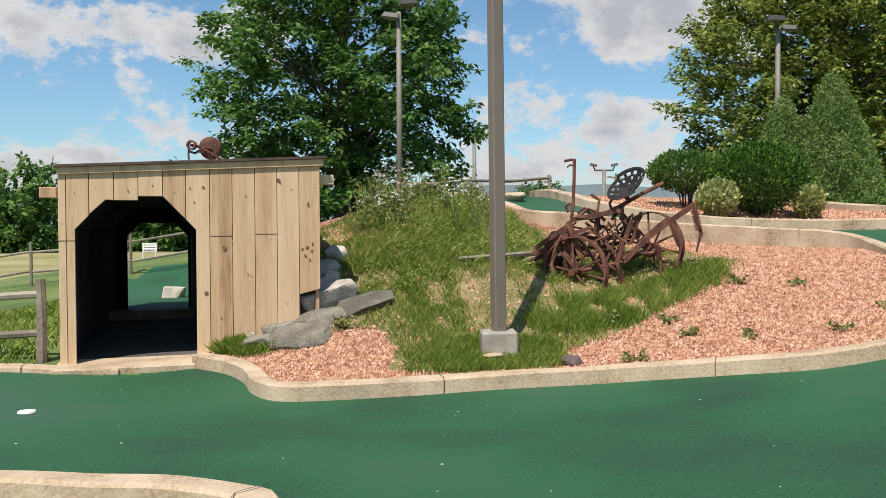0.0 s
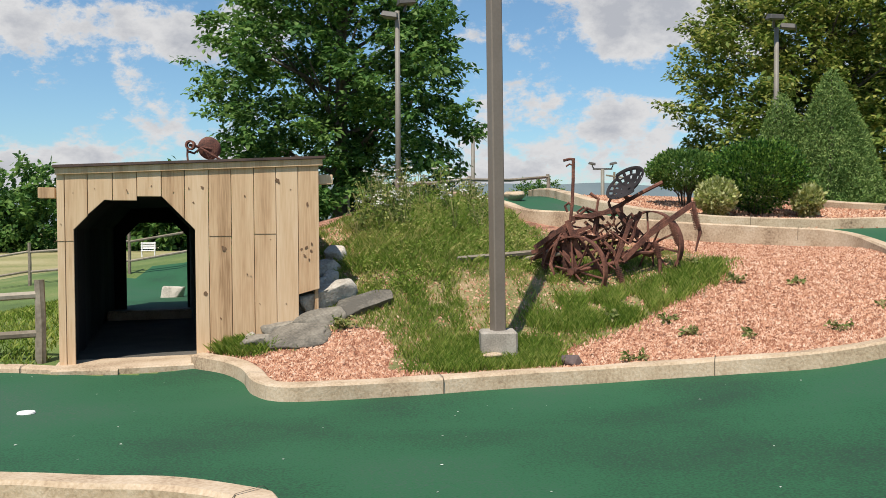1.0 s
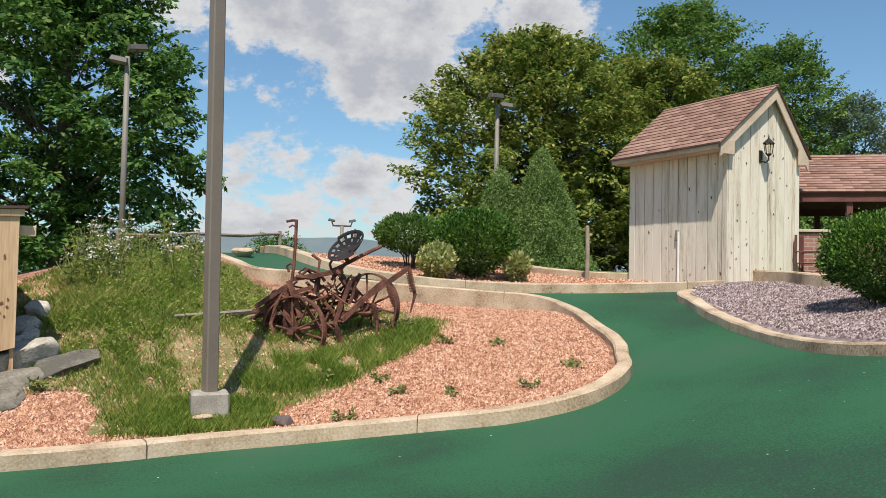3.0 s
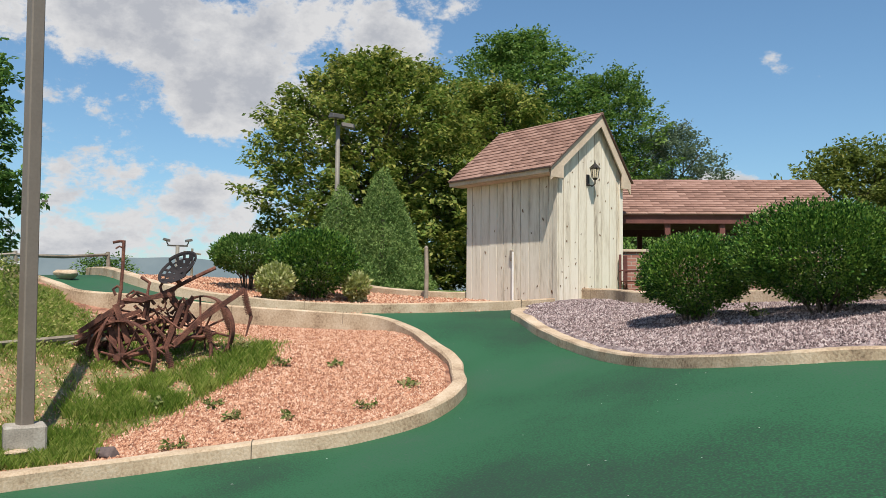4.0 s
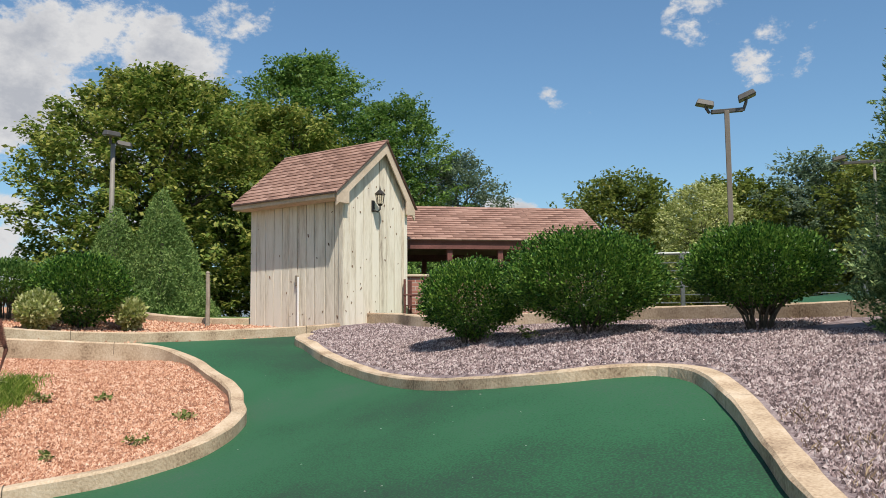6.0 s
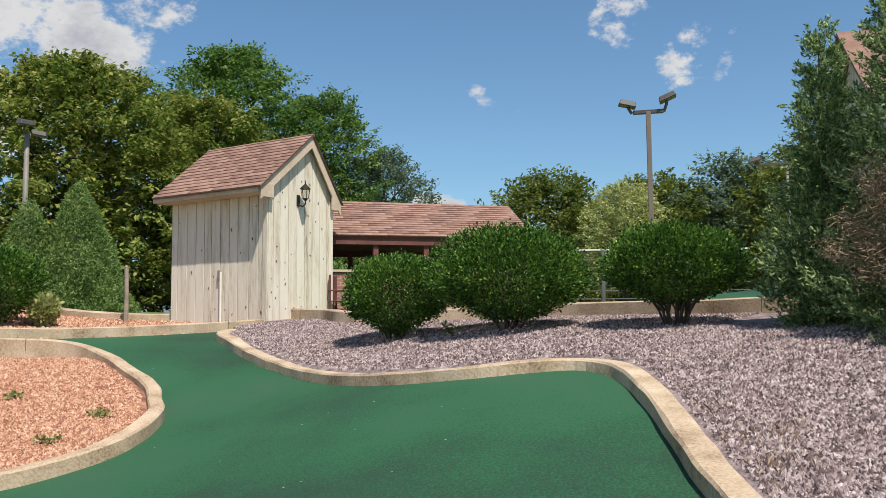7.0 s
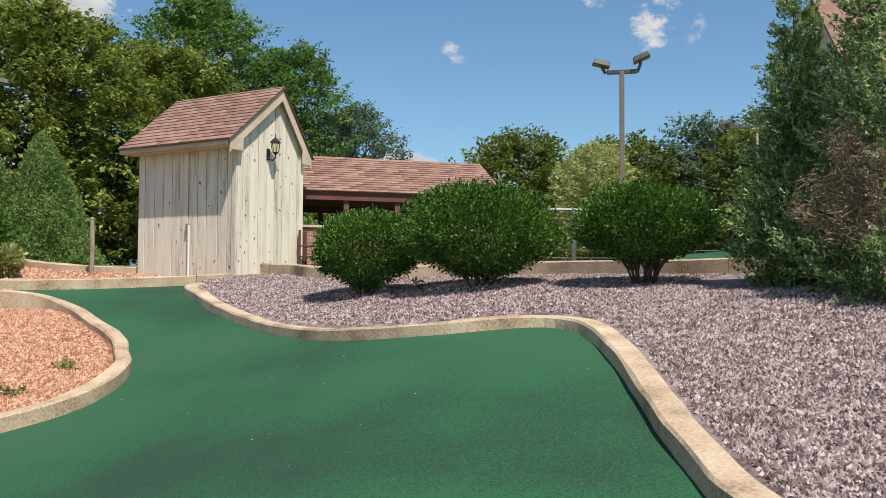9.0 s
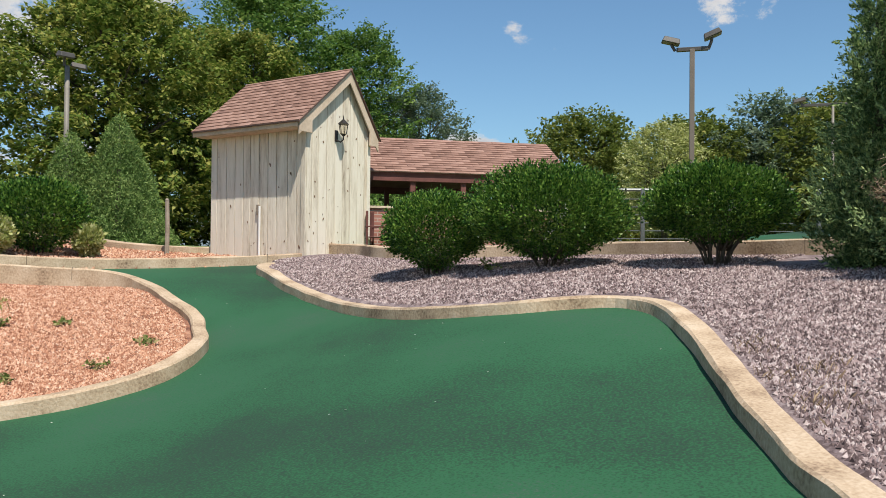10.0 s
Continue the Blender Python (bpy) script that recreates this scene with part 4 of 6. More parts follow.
# ---- lamp posts ----
def flood_head(parent, m):
    bm = bmesh.new()
    vs = [(-0.2, -0.15, -0.05), (0.2, -0.15, -0.05), (0.2, 0.15, -0.05), (-0.2, 0.15, -0.05), (-0.17, -0.12, 0.07), (0.17, -0.12, 0.07), (0.17, 0.10, 0.09), (-0.17, 0.10, 0.09)]
    vs = [bm.verts.new(m @ Vector(c)) for c in vs]
    for q in ((3, 2, 1, 0), (4, 5, 6, 7), (0, 1, 5, 4), (1, 2, 6, 5), (2, 3, 7, 6), (3, 0, 4, 7)):
        bm.faces.new([vs[i] for i in q])
    bmesh.ops.bevel(bm, geom=bm.edges[:], offset=0.012, segments=1, affect="EDGES")
    hd = part("flood_head", bm, M_LAMP, parent, "boxy bronze flood lamp head")
    part("lens", box_bm((0.34, 0.24, 0.01), (0, 0, 0), 0.0, m @ Matrix.Translation((0, 0, -0.053))), M_GALV, hd, "dull lens")


def lamp_post(x, y, z0, z1, r, heads, turn, label, square=False, mat=None, arm=0.0):
    th = thing("street_lamp", pose(x, y, 0, 0, 0, turn), label, "lamp post", "flood lamp posts")
    mat = mat or M_GALV
    if square:
        part("pole", box_bm((r * 2, r * 2, z1 - z0), (0, 0, (z0 + z1) / 2), 0.012), mat, th)
    else:
        part("pole", rod_bm((0, 0, z0), (0, 0, z1), r, r * 0.8, 12), mat, th, "", True)
    if arm:
        part("cross_arm", box_bm((arm * 2, 0.09, 0.09), (0, 0, z1 + 0.0), 0.01), M_LAMP, th)
    for hx, hy, hz, rx, ry, rz in heads:
        part("bracket", bent_bm([(hx * 0.8, hy * 0.3, z1 - 0.02), (hx * 0.95, hy * 0.5, z1 + hz * 0.5), (hx, hy, z1 + hz)], 0.035), M_LAMP, th)
        flood_head(th, Matrix.Translation((hx, hy, z1 + hz)) @ pose(0, 0, 0, rx, ry, rz))
    return th


lp = thing("lamp_pole", pose(0.58, 9.25, 0, 0, -0.6, 24), "tall square taupe steel pole on a concrete block", "pole")
part("pole", box_bm((0.132, 0.132, 9.0), (0, 0, 4.70), 0.012), M_POLE, lp)
part("base_plate", box_bm((0.24, 0.24, 0.02), (0, 0, 0.208), 0.004), M_POLE, lp)
part("footing", box_bm((0.38, 0.34, 0.54), (0, 0, -0.01), 0.02, pose(0, 0, 0, 0, 0, -22)), M_FOOT, lp, "square grey concrete footing")
ft = bmesh.new()
bmesh.ops.create_icosphere(ft, subdivisions=2, radius=0.1)
bmesh.ops.transform(ft, matrix=Matrix.Translation((-0.16, -0.18, 0.03)) @ Matrix.Diagonal((1.2, 0.6, 0.3, 1)), verts=ft.verts)
part("spilt_mortar", ft, M_CONC, lp)

lamp_post(-0.98, 20.0, 1.0, 6.25, 0.07, [(0.2, 0.0, 0.2, 0, -8, 20), (-0.16, 0.0, -0.1, 0, 10, -10)], 0, "tall round pole with flood lamps beside a maple")
lamp_post(8.65, 22.5, 1.5, 6.4, 0.075, [(-0.12, -0.2, 0.22, 8, 0, 8), (0.3, 0.0, 0.02, 0, 10, -30)], 0, "tall round pole with flood lamps among trees")
lamp_post(9.17, 49.1, -1, 4.5, 0.13, [(-0.6, 0, 0.3, 0, 12, 0), (0.6, 0, 0.3, 0, -12, 0)], 0, "far twin-headed flood lamp pole", arm=0.55)
lamp_post(2.26, 60, -1, 7.5, 0.16, [(-0.6, 0, 0.2, 0, 12, 0), (0.6, 0, 0.2, 0, -12, 0)], 0, "far twin-headed flood lamp pole", arm=0.6)
lamp_post(17.55, 9.8, 1.2, 6.22, 0.056, [(-0.46, 0, 0.2, 0, 14, 8), (0.43, 0, 0.3, 0, -22, 0)], -60, "twin-headed flood lamp pole against the sky", square=True, mat=M_POLE, arm=0.34)
lamp_post(28.2, 11.0, 1.2, 6.55, 0.05, [(-1.0, 0, 0.16, 0, -12, 0)], -60, "lamp pole half hidden by conifers", arm=0.95)

# ---- fences ----
def rail_fence(posts, rails, label, r=0.05, name="rail_fence", mat=None, zoff=0.0, hp=1.1):
    th = thing(name, Matrix.Identity(4), label, "fence")
    mat = mat or M_FENCE
    pts = [(x, y, float(ground(np.array([x]), np.array([y]))[0]) + zoff) for x, y in posts]
    for x, y, z in pts:
        part("post", bent_bm([(x, y, z - 0.15), (x + 0.01, y, z + hp * 0.5), (x - 0.005, y + 0.01, z + hp)], [r * 1.25, r * 1.2, r * 1.1], 7), mat, th)
    for (x0, y0, z0), (x1, y1, z1) in zip(pts, pts[1:]):
        for h in rails:
            part("rail", bent_bm([(x0, y0, z0 + h), ((x0 + x1) / 2, (y0 + y1) / 2, (z0 + z1) / 2 + h - 0.03), (x1, y1, z1 + h + 0.02)], [r, r * 1.05, r * 0.9], 7), mat, th)
    return th


rail_fence([(-9.5, 9.3), (-7.0, 9.4), (-4.36, 9.5)], (0.30, 0.72), "weathered grey split rail fence beside the tunnel", 0.047, hp=0.9)
rail_fence([(-13.0, 21.5), (-10.5, 22.2), (-8.1, 22.6), (-5.4, 23.0), (-2.5, 23.4)], (0.35, 0.85), "weathered split rail fence beyond the tunnel", 0.035)
rail_fence([(-0.9, 17.6), (0.6, 18.6), (2.4, 19.6)], (0.42,), "low rail fence along the upper bank", 0.035, hp=0.5)
fence = thing("steel_railing", pose(11.5, 7.2, 0, 0, 0, -48), "grey steel railing with horizontal wires", "railing")
for k in range(4):
    part("post", box_bm((0.06, 0.06, 1.05), (-1.22 + k * 1.3, 0, 2.05), 0.006), M_STEEL, fence)
for h in (1.7, 1.82, 1.94, 2.06, 2.18, 2.30, 2.42):
    part("wire", rod_bm((-1.6, 0, h), (2.3, 0, h), 0.007, 0.007, 6), M_STEEL, fence)
part("top_rail", rod_bm((-1.6, 0, 2.56), (2.3, 0, 2.56), 0.024, 0.024, 8), M_STEEL, fence)
part("brace", box_bm((0.08, 0.05, 0.85), (-1.28, -0.1, 1.95), 0.006, pose(0, 0, 0, 0, 32, 0)), M_WHITE, fence, "pale slanting timber brace")

plat = link_mesh("platform", box_bm((4.2, 1.0, 0.5), (0.4, 0.35, 1.46), 0.015), M_CONCG)
plat.matrix_basis = fence.matrix_basis
tagged(plat, "pale concrete platform under the steel railing", "platform", kind="structure")

# an upper lane that climbs away behind the bushes
ug = bmesh.new()
lane = [(10.85, 5.6, 1.62), (10.85, 3.35, 1.66), (12.4, 2.7, 1.84), (14.2, 3.0, 1.98), (14.2, 5.7, 2.0), (12.4, 5.8, 1.86)]
tops = [ug.verts.new(p) for p in lane]
lows = [ug.verts.new((x, y, 1.1)) for x, y, z in lane]
ug.faces.new(tops)
for i in range(6):
    ug.faces.new((tops[i], lows[i], lows[(i + 1) % 6], tops[(i + 1) % 6]))
bmesh.ops.recalc_face_normals(ug, faces=ug.faces)
ob = link_mesh("putting_green_upper", ug, M_GREEN)
tagged(ob, "small upper green lane behind the bushes", "putting green", kind="structure")
rim = bent_bm([(x + 0.0, y, z + 0.03) for x, y, z in lane[:4]], 0.07, 6)
tagged(link_mesh("kerb_lane", rim, M_CONC), "low concrete rim of the upper lane", "kerb", kind="structure")

# ---- plants ----
def quads_mesh(name, corners, mat, parent):
    """corners: n x 4 x 3"""
    n = len(corners)
    me = bpy.data.meshes.new(name)
    me.vertices.add(n * 4)
    me.loops.add(n * 4)
    me.polygons.add(n)
    me.vertices.foreach_set("co", np.ascontiguousarray(corners, np.float32).ravel())
    me.loops.foreach_set("vertex_index", np.arange(n * 4, dtype=np.int32))
    me.polygons.foreach_set("loop_start", np.arange(0, n * 4, 4, dtype=np.int32))
    me.materials.append(mat)
    me.update(calc_edges=True)
    ob = new(name, me)
    ob.parent = parent
    return ob


def unit(v):
    return v / np.maximum(np.linalg.norm(v, axis=-1, keepdims=True), 1e-9)


def leaves(pos, out, size, rs, droop=0.3, slim=0.55, spread=0.9):
    """Pointed leaves at pos that face roughly along out."""
    n = len(pos)
    nrm = unit(out + rs.normal(0, spread, (n, 3)))
    ax = unit(np.cross(nrm, rs.normal(0, 1, (n, 3))))
    ax[:, 2] -= droop
    ax = unit(ax)
    sd = unit(np.cross(ax, nrm))
    s = (size * rs.uniform(0.65, 1.35, n))[:, None]
    c = np.empty((n, 4, 3))
    c[:, 0] = pos
    c[:, 1] = pos + ax * s * 0.5 + sd * s * slim * 0.5 + nrm * s * 0.08
    c[:, 2] = pos + ax * s
    c[:, 3] = pos + ax * s * 0.5 - sd * s * slim * 0.5 + nrm * s * 0.08
    return c


def crown_points(rs, n_clumps, per, rad, prof, clump_r):
    """Leafy sprays that reach outwards in a crown of the given profile (height share -> width share); each spray is long, flat and ragged."""
    h = (np.arange(n_clumps) + rs.uniform(0, 1, n_clumps)) / n_clumps
    a = np.arange(n_clumps) * 2.39996 + rs.normal(0, 0.35, n_clumps)
    env = np.array([prof(q) for q in h]) * (1 + 0.10 * np.sin(3 * a + 7 * h + 1.3) + 0.08 * np.sin(5 * a - 17 * h) + 0.05 * np.sin(11 * a + 29 * h))
    deep = 1 - 0.85 * rs.uniform(0, 1, n_clumps) ** 2.0
    w = env * deep
    ctr = np.stack([np.cos(a) * w * rad[0], np.sin(a) * w * rad[1], h * rad[2] * (1 - 0.04 * deep)], 1)
    out = np.stack([np.cos(a), np.sin(a), 0.25 + 1.1 * (h - 0.35) + rs.normal(0, 0.25, n_clumps)], 1)
    out = unit(out + rs.normal(0, 0.25, (n_clumps, 3)))
    side = unit(np.cross(out, np.array((0.0, 0.0, 1.0)) + rs.normal(0, 0.2, (n_clumps, 3))))
    top = np.cross(side, out)
    ln = clump_r * rs.uniform(0.6, 1.5, n_clumps)
    t = rs.uniform(-0.9, 1.15, (n_clumps, per)) * rs.uniform(0.6, 1.0, (n_clumps, per))
    wide = np.maximum(0.12, 0.75 - 0.5 * np.abs(t)) * clump_r
    q = rs.normal(0, 0.6, (n_clumps, per)) * wide
    v = rs.normal(0, 0.26, (n_clumps, per)) * wide - 0.16 * ln[:, None] * t * np.abs(t) - 0.3 * q * q / clump_r
    P_ = ctr[:, None] + out[:, None] * (t * ln[:, None])[..., None] + side[:, None] * q[..., None] + top[:, None] * v[..., None]
    O_ = top[:, None] * 0.9 + out[:, None] * 0.35 + side[:, None] * (q / clump_r)[..., None] * 0.5 + np.array((0, 0, 0.35))
    return P_.reshape(-1, 3), O_.reshape(-1, 3)


def dome(h):
    """Width of a full round-topped crown at a share of its height."""
    return 0.74 + 0.26 * math.sin(min(1.0, h / 0.36) * math.pi / 2) if h < 0.36 else max(0.10, (1 - ((h - 0.36) / 0.66) ** 2.3) ** 0.55) if h < 1.0 else 0.1


def tree(x, y, z, height, rad, mat, seed, label, clear=0.18, clumps=190, per=150, leaf=0.24, clump_r=0.85, prof=None, trunk=0.22, limbs=16, name="tree", lean=0.0):
    rs = np.random.RandomState(seed)
    th = thing(name, pose(x, y, z), label, "tree")
    prof = prof or dome
    zc = height * clear
    bm = bent_bm([(0, 0, -0.3), (0.02, 0.03, zc), (0.06 + lean, -0.04, height * 0.5), (lean, 0.03, height * 0.86)], [trunk * 1.25, trunk, trunk * 0.6, trunk * 0.15], 10)
    for k in range(limbs):
        a = k * 2.399 + rs.uniform(-0.3, 0.3)
        h0 = zc * 0.8 + (height * 0.75 - zc) * k / limbs * 0.95
        ln = rad * rs.uniform(0.65, 0.95) * prof(min(0.98, max(0.0, (h0 - zc) / (height - zc) + 0.12)))
        rise = height * rs.uniform(0.10, 0.22)
        p0 = np.array((0.02 + lean * h0 / height, 0, h0))
        mid = p0 + (math.cos(a) * ln * 0.42, math.sin(a) * ln * 0.42, rise * 0.5)
        end = p0 + (math.cos(a) * ln, math.sin(a) * ln, rise)
        bent_bm([p0, mid, end], [trunk * 0.36, trunk * 0.22, trunk * 0.05], 6, bm)
        for g in (-0.5, 0.45):
            e2 = mid + np.array((math.cos(a + g) * ln * 0.45, math.sin(a + g) * ln * 0.45, rise * 0.6))
            bent_bm([mid, (mid + e2) / 2 + (0, 0, 0.1), e2], [trunk * 0.16, trunk * 0.1, trunk * 0.03], 5, bm)
    part("trunk", bm, M_BARK, th, "", True)
    P_, O_ = crown_points(rs, clumps, per, (rad, rad, height - zc), prof, clump_r)
    P_[:, 2] += zc
    P_[:, 0] += lean * P_[:, 2] / height
    quads_mesh("crown", leaves(P_, O_, leaf, rs, spread=0.55), mat, th)
    return th


# the dense maple behind the tunnel, and the trees behind the shed
tree(-3.0, 26.0, 1.0, 11.8, 3.85, M_MAPLE, 1, "tall dark green maple with a full crown", clear=0.07, clumps=760, per=95, leaf=0.19, clump_r=0.6, trunk=0.24, limbs=26,
     prof=lambda h: (0.80 + 0.5 * h) if h < 0.35 else max(0.12, 0.97 - 0.95 * ((h - 0.35) / 0.65) ** 1.5))
tree(13.3, 31.0, 1.4, 9.8, 4.5, M_OAK, 2, "broad tree with yellowing green leaves behind the spruces", clear=0.08, clumps=900, per=80, leaf=0.20, clump_r=0.66, trunk=0.3, limbs=22)
tree(19.3, 32.0, 1.4, 9.6, 3.7, M_OAK, 7, "broad tree with yellowing green leaves behind the shed", clear=0.08, clumps=560, per=85, leaf=0.20, clump_r=0.66, trunk=0.26)
tree(22.9, 35.5, 1.4, 13.4, 4.5, M_ASH, 3, "tall dark green tree behind the shed", clear=0.12, clumps=720, per=85, leaf=0.19, clump_r=0.78, trunk=0.3)
tree(26.9, 33.6, 1.4, 11.6, 3.0, M_ASH, 4, "narrow dark green tree behind the shed", clear=0.12, clumps=380, per=100, leaf=0.17, clump_r=0.7)
tree(30.2, 32.8, 1.2, 9.2, 2.9, M_SILV, 5, "tree with silvery green leaves", clear=0.12, clumps=330, per=95, leaf=0.16, clump_r=0.65)
tree(40.2, 35.2, 0.8, 6.9, 4.0, M_FAR, 8, "round tree turning yellow beyond the pavilion", clear=0.05, clumps=360, per=60, leaf=0.28, clump_r=0.95)
tree(44.8, 33.2, 0.8, 10.0, 4.9, M_FAR, 9, "round tree turning yellow beyond the pavilion", clear=0.05, clumps=480, per=60, leaf=0.28, clump_r=1.0)
tree(52.0, 29.5, 0.8, 10.2, 5.0, M_FAR, 10, "green tree far beyond the railing", clear=0.05, clumps=420, per=60, leaf=0.30, clump_r=1.0)
tree(54.0, 25.0, 0.8, 11.4, 4.6, M_SILV, 12, "pale green tree far beyond the railing", clear=0.05, clumps=260, per=60, leaf=0.30, clump_r=1.0)
tree(54.5, 20.0, 0.8, 11.2, 5.4, M_FAR, 13, "green tree far beyond the railing", clear=0.05, clumps=440, per=60, leaf=0.30, clump_r=1.0)
tree(55.0, 13.0, 0.8, 11.0, 5.0, M_FAR, 14, "green tree far beyond the conifers", clear=0.05, clumps=240, per=60, leaf=0.30, clump_r=1.0)
tree(24.2, 14.6, 1.5, 4.45, 1.5, M_VARI, 15, "small round tree with pale variegated leaves", clear=0.2, clumps=1000, per=22, leaf=0.085, clump_r=0.14, trunk=0.09, prof=lambda h: math.sin(math.pi * (0.1 + 0.85 * h)) ** 0.55)
tree(4.5, 40.0, -0.5, 3.9, 1.6, M_ASH, 16, "small bushy tree on the bank's edge", clear=0.1, clumps=130, per=60, leaf=0.13, clump_r=0.45, trunk=0.1)
tree(17.6, 24.5, 1.6, 3.3, 2.6, M_ASH, 17, "low dark shrubby tree behind the shed", clear=0.05, clumps=230, per=80, leaf=0.13, clump_r=0.5, trunk=0.1)


def far_woods(name, x0, y0, x1, y1, height, n, seed, mat, label):
    """A far belt of trees as one mass."""
    rs = np.random.RandomState(seed)
    allp = []
    for k in range(n):
        s = (k + rs.uniform(0, 1)) / n
        c = np.array((x0 + (x1 - x0) * s, y0 + (y1 - y0) * s + rs.uniform(-4, 4)))
        h = height * rs.uniform(0.7, 1.15)
        zz = float(slope(c[0:1], c[1:2])[0])
        P_, O_ = crown_points(rs, 52, 28, (h * 0.42, h * 0.42, h), dome, h * 0.15)
        allp.append(leaves(P_ + np.array((c[0], c[1], zz)), O_, h * 0.085, rs))
    ob = quads_mesh(name, np.concatenate(allp), mat, None)
    return tagged(ob, label, "trees", kind="stuff")


far_woods("far_woods", -58, 78, -14, 90, 7.4, 32, 21, M_MAPLE, "belt of green trees at the field's far edge")
far_woods("far_woods", 36, 58, 62, 50, 6.0, 12, 22, M_FAR, "belt of trees beyond the course")
far_woods("far_woods", 62, 40, 66, -5, 9.0, 18, 23, M_FAR, "belt of trees beyond the railing")


# clipped bushes
def lumps(p, freq, seed, n=7):
    """Smooth random values, about -1 to 1, over points in space."""
    r = np.random.RandomState(seed)
    out = np.zeros(len(p))
    for _ in range(n):
        out += np.sin(p @ (unit(r.normal(0, 1, 3)) * freq * r.uniform(0.6, 1.5)) + r.uniform(0, math.tau))
    return out / math.sqrt(n)


def bush(x, y, w, h, mat, seed, label, n=5200, leaf=0.05, clear=0.25, squash=1.0, stems=9, category="bush", slim=0.58, taper=0.45):
    rs = np.random.RandomState(seed)
    z = float(ground(np.array([x]), np.array([y]))[0])
    th = thing("bush", pose(x, y, z - 0.02), label, category)
    low = h * clear
    for k in range(stems):
        a = k * 2.4 + rs.uniform(-0.3, 0.3)
        r = w * rs.uniform(0.3, 0.66)
        top = h * rs.uniform(0.55, 0.75)
        bm = bent_bm([(0.07 * math.cos(a), 0.07 * math.sin(a), -0.1), (r * 0.36 * math.cos(a), r * 0.36 * math.sin(a), low * 0.6 + 0.04), (r * 0.68 * math.cos(a + 0.15), r * 0.68 * math.sin(a + 0.15), low + 0.14 * h), (r * math.cos(a), r * math.sin(a), top)], [0.016, 0.013, 0.009, 0.004], 6)
        for g in (-0.6, 0.5):
            m0 = np.array((r * 0.3 * math.cos(a), r * 0.3 * math.sin(a), low * 0.6 + 0.04))
            e2 = m0 + np.array((math.cos(a + g) * r * 0.6, math.sin(a + g) * r * 0.6, h * 0.22))
            bent_bm([m0, (m0 + e2) / 2, e2], [0.010, 0.008, 0.003], 5, bm)
        part("stem", bm, M_BARK, th, "bare brown stem", True)
    d = unit(rs.normal(0, 1, (n, 3)))
    r = rs.uniform(0.18, 1.0, n) ** 0.30 * (1 + 0.035 * rs.normal(0, 1, n))
    shape = 1 + 0.05 * lumps(d, 2.6, seed) + 0.035 * lumps(d, 7.0, seed + 1)
    under = np.maximum(0.0, -d[:, 2])
    wide = 1 - taper * under ** 1.6
    ctr = low + (h - low) * 0.44
    up = np.where(d[:, 2] > 0, h - ctr, ctr - low)
    # boxy shoulders, hollows between the twigs
    box = (np.abs(d) ** 2.2).sum(1) ** (-1 / 2.2)
    pos = d * (r * shape * box)[:, None] * np.stack([w * wide, w * squash * wide, up], 1)
    pit = lumps(pos, 26.0, seed + 2) * 0.6 + lumps(pos, 60.0, seed + 3) * 0.5
    pos *= (1 - 0.075 * np.clip(0.35 - pit, 0, 1.6))[:, None]
    keep = (pit > -0.95) & ((d[:, 2] > -0.55) | (rs.uniform(0, 1, n) < 0.55))
    pos, d = pos[keep], d[keep]
    pos[:, 2] += ctr
    n = len(pos)
    ax = unit(d * 0.9 + np.array((0, 0, 0.55)) + rs.normal(0, 0.45, (n, 3)))
    sd = unit(np.cross(ax, rs.normal(0, 1, (n, 3))))
    s = (leaf * rs.uniform(0.6, 1.4, n))[:, None]
    nrm = np.cross(sd, ax)
    c = np.stack([pos, pos + ax * s * 0.5 + sd * s * slim * 0.5 + nrm * s * 0.06, pos + ax * s, pos + ax * s * 0.5 - sd * s * slim * 0.5 + nrm * s * 0.06], 1)
    quads_mesh("foliage", c, mat, th)
    return th


bush(8.2, 8.2, 0.70, 1.12, M_BOX, 31, "dense glossy green clipped bush on purple gravel", n=30000, leaf=0.037, clear=0.08)
bush(8.62, 6.55, 0.97, 1.25, M_BOX, 32, "large dense glossy green bush on purple gravel", n=50000, leaf=0.038, clear=0.07)
bush(9.28, 4.68, 0.82, 1.2, M_BOX, 33, "round glossy green bush with bare stems on purple gravel", n=38000, leaf=0.037, clear=0.2, stems=16, taper=0.5)
bush(4.75, 17.0, 0.75, 1.12, M_ASH, 35, "dark green spreading shrub on pink gravel", n=9000, leaf=0.065, clear=0.3)
bush(5.75, 15.9, 0.88, 1.38, M_BOX, 36, "dark green clipped shrub on pink gravel", n=20000, leaf=0.055, clear=0.05)
bush(4.86, 15.45, 0.34, 0.70, M_VARI, 37, "small pale variegated shrub on pink gravel", n=3500, leaf=0.075, clear=0.05)
bush(6.42, 15.3, 0.24, 0.62, M_VARI, 38, "small pale variegated shrub on pink gravel", n=2600, leaf=0.075, clear=0.05)


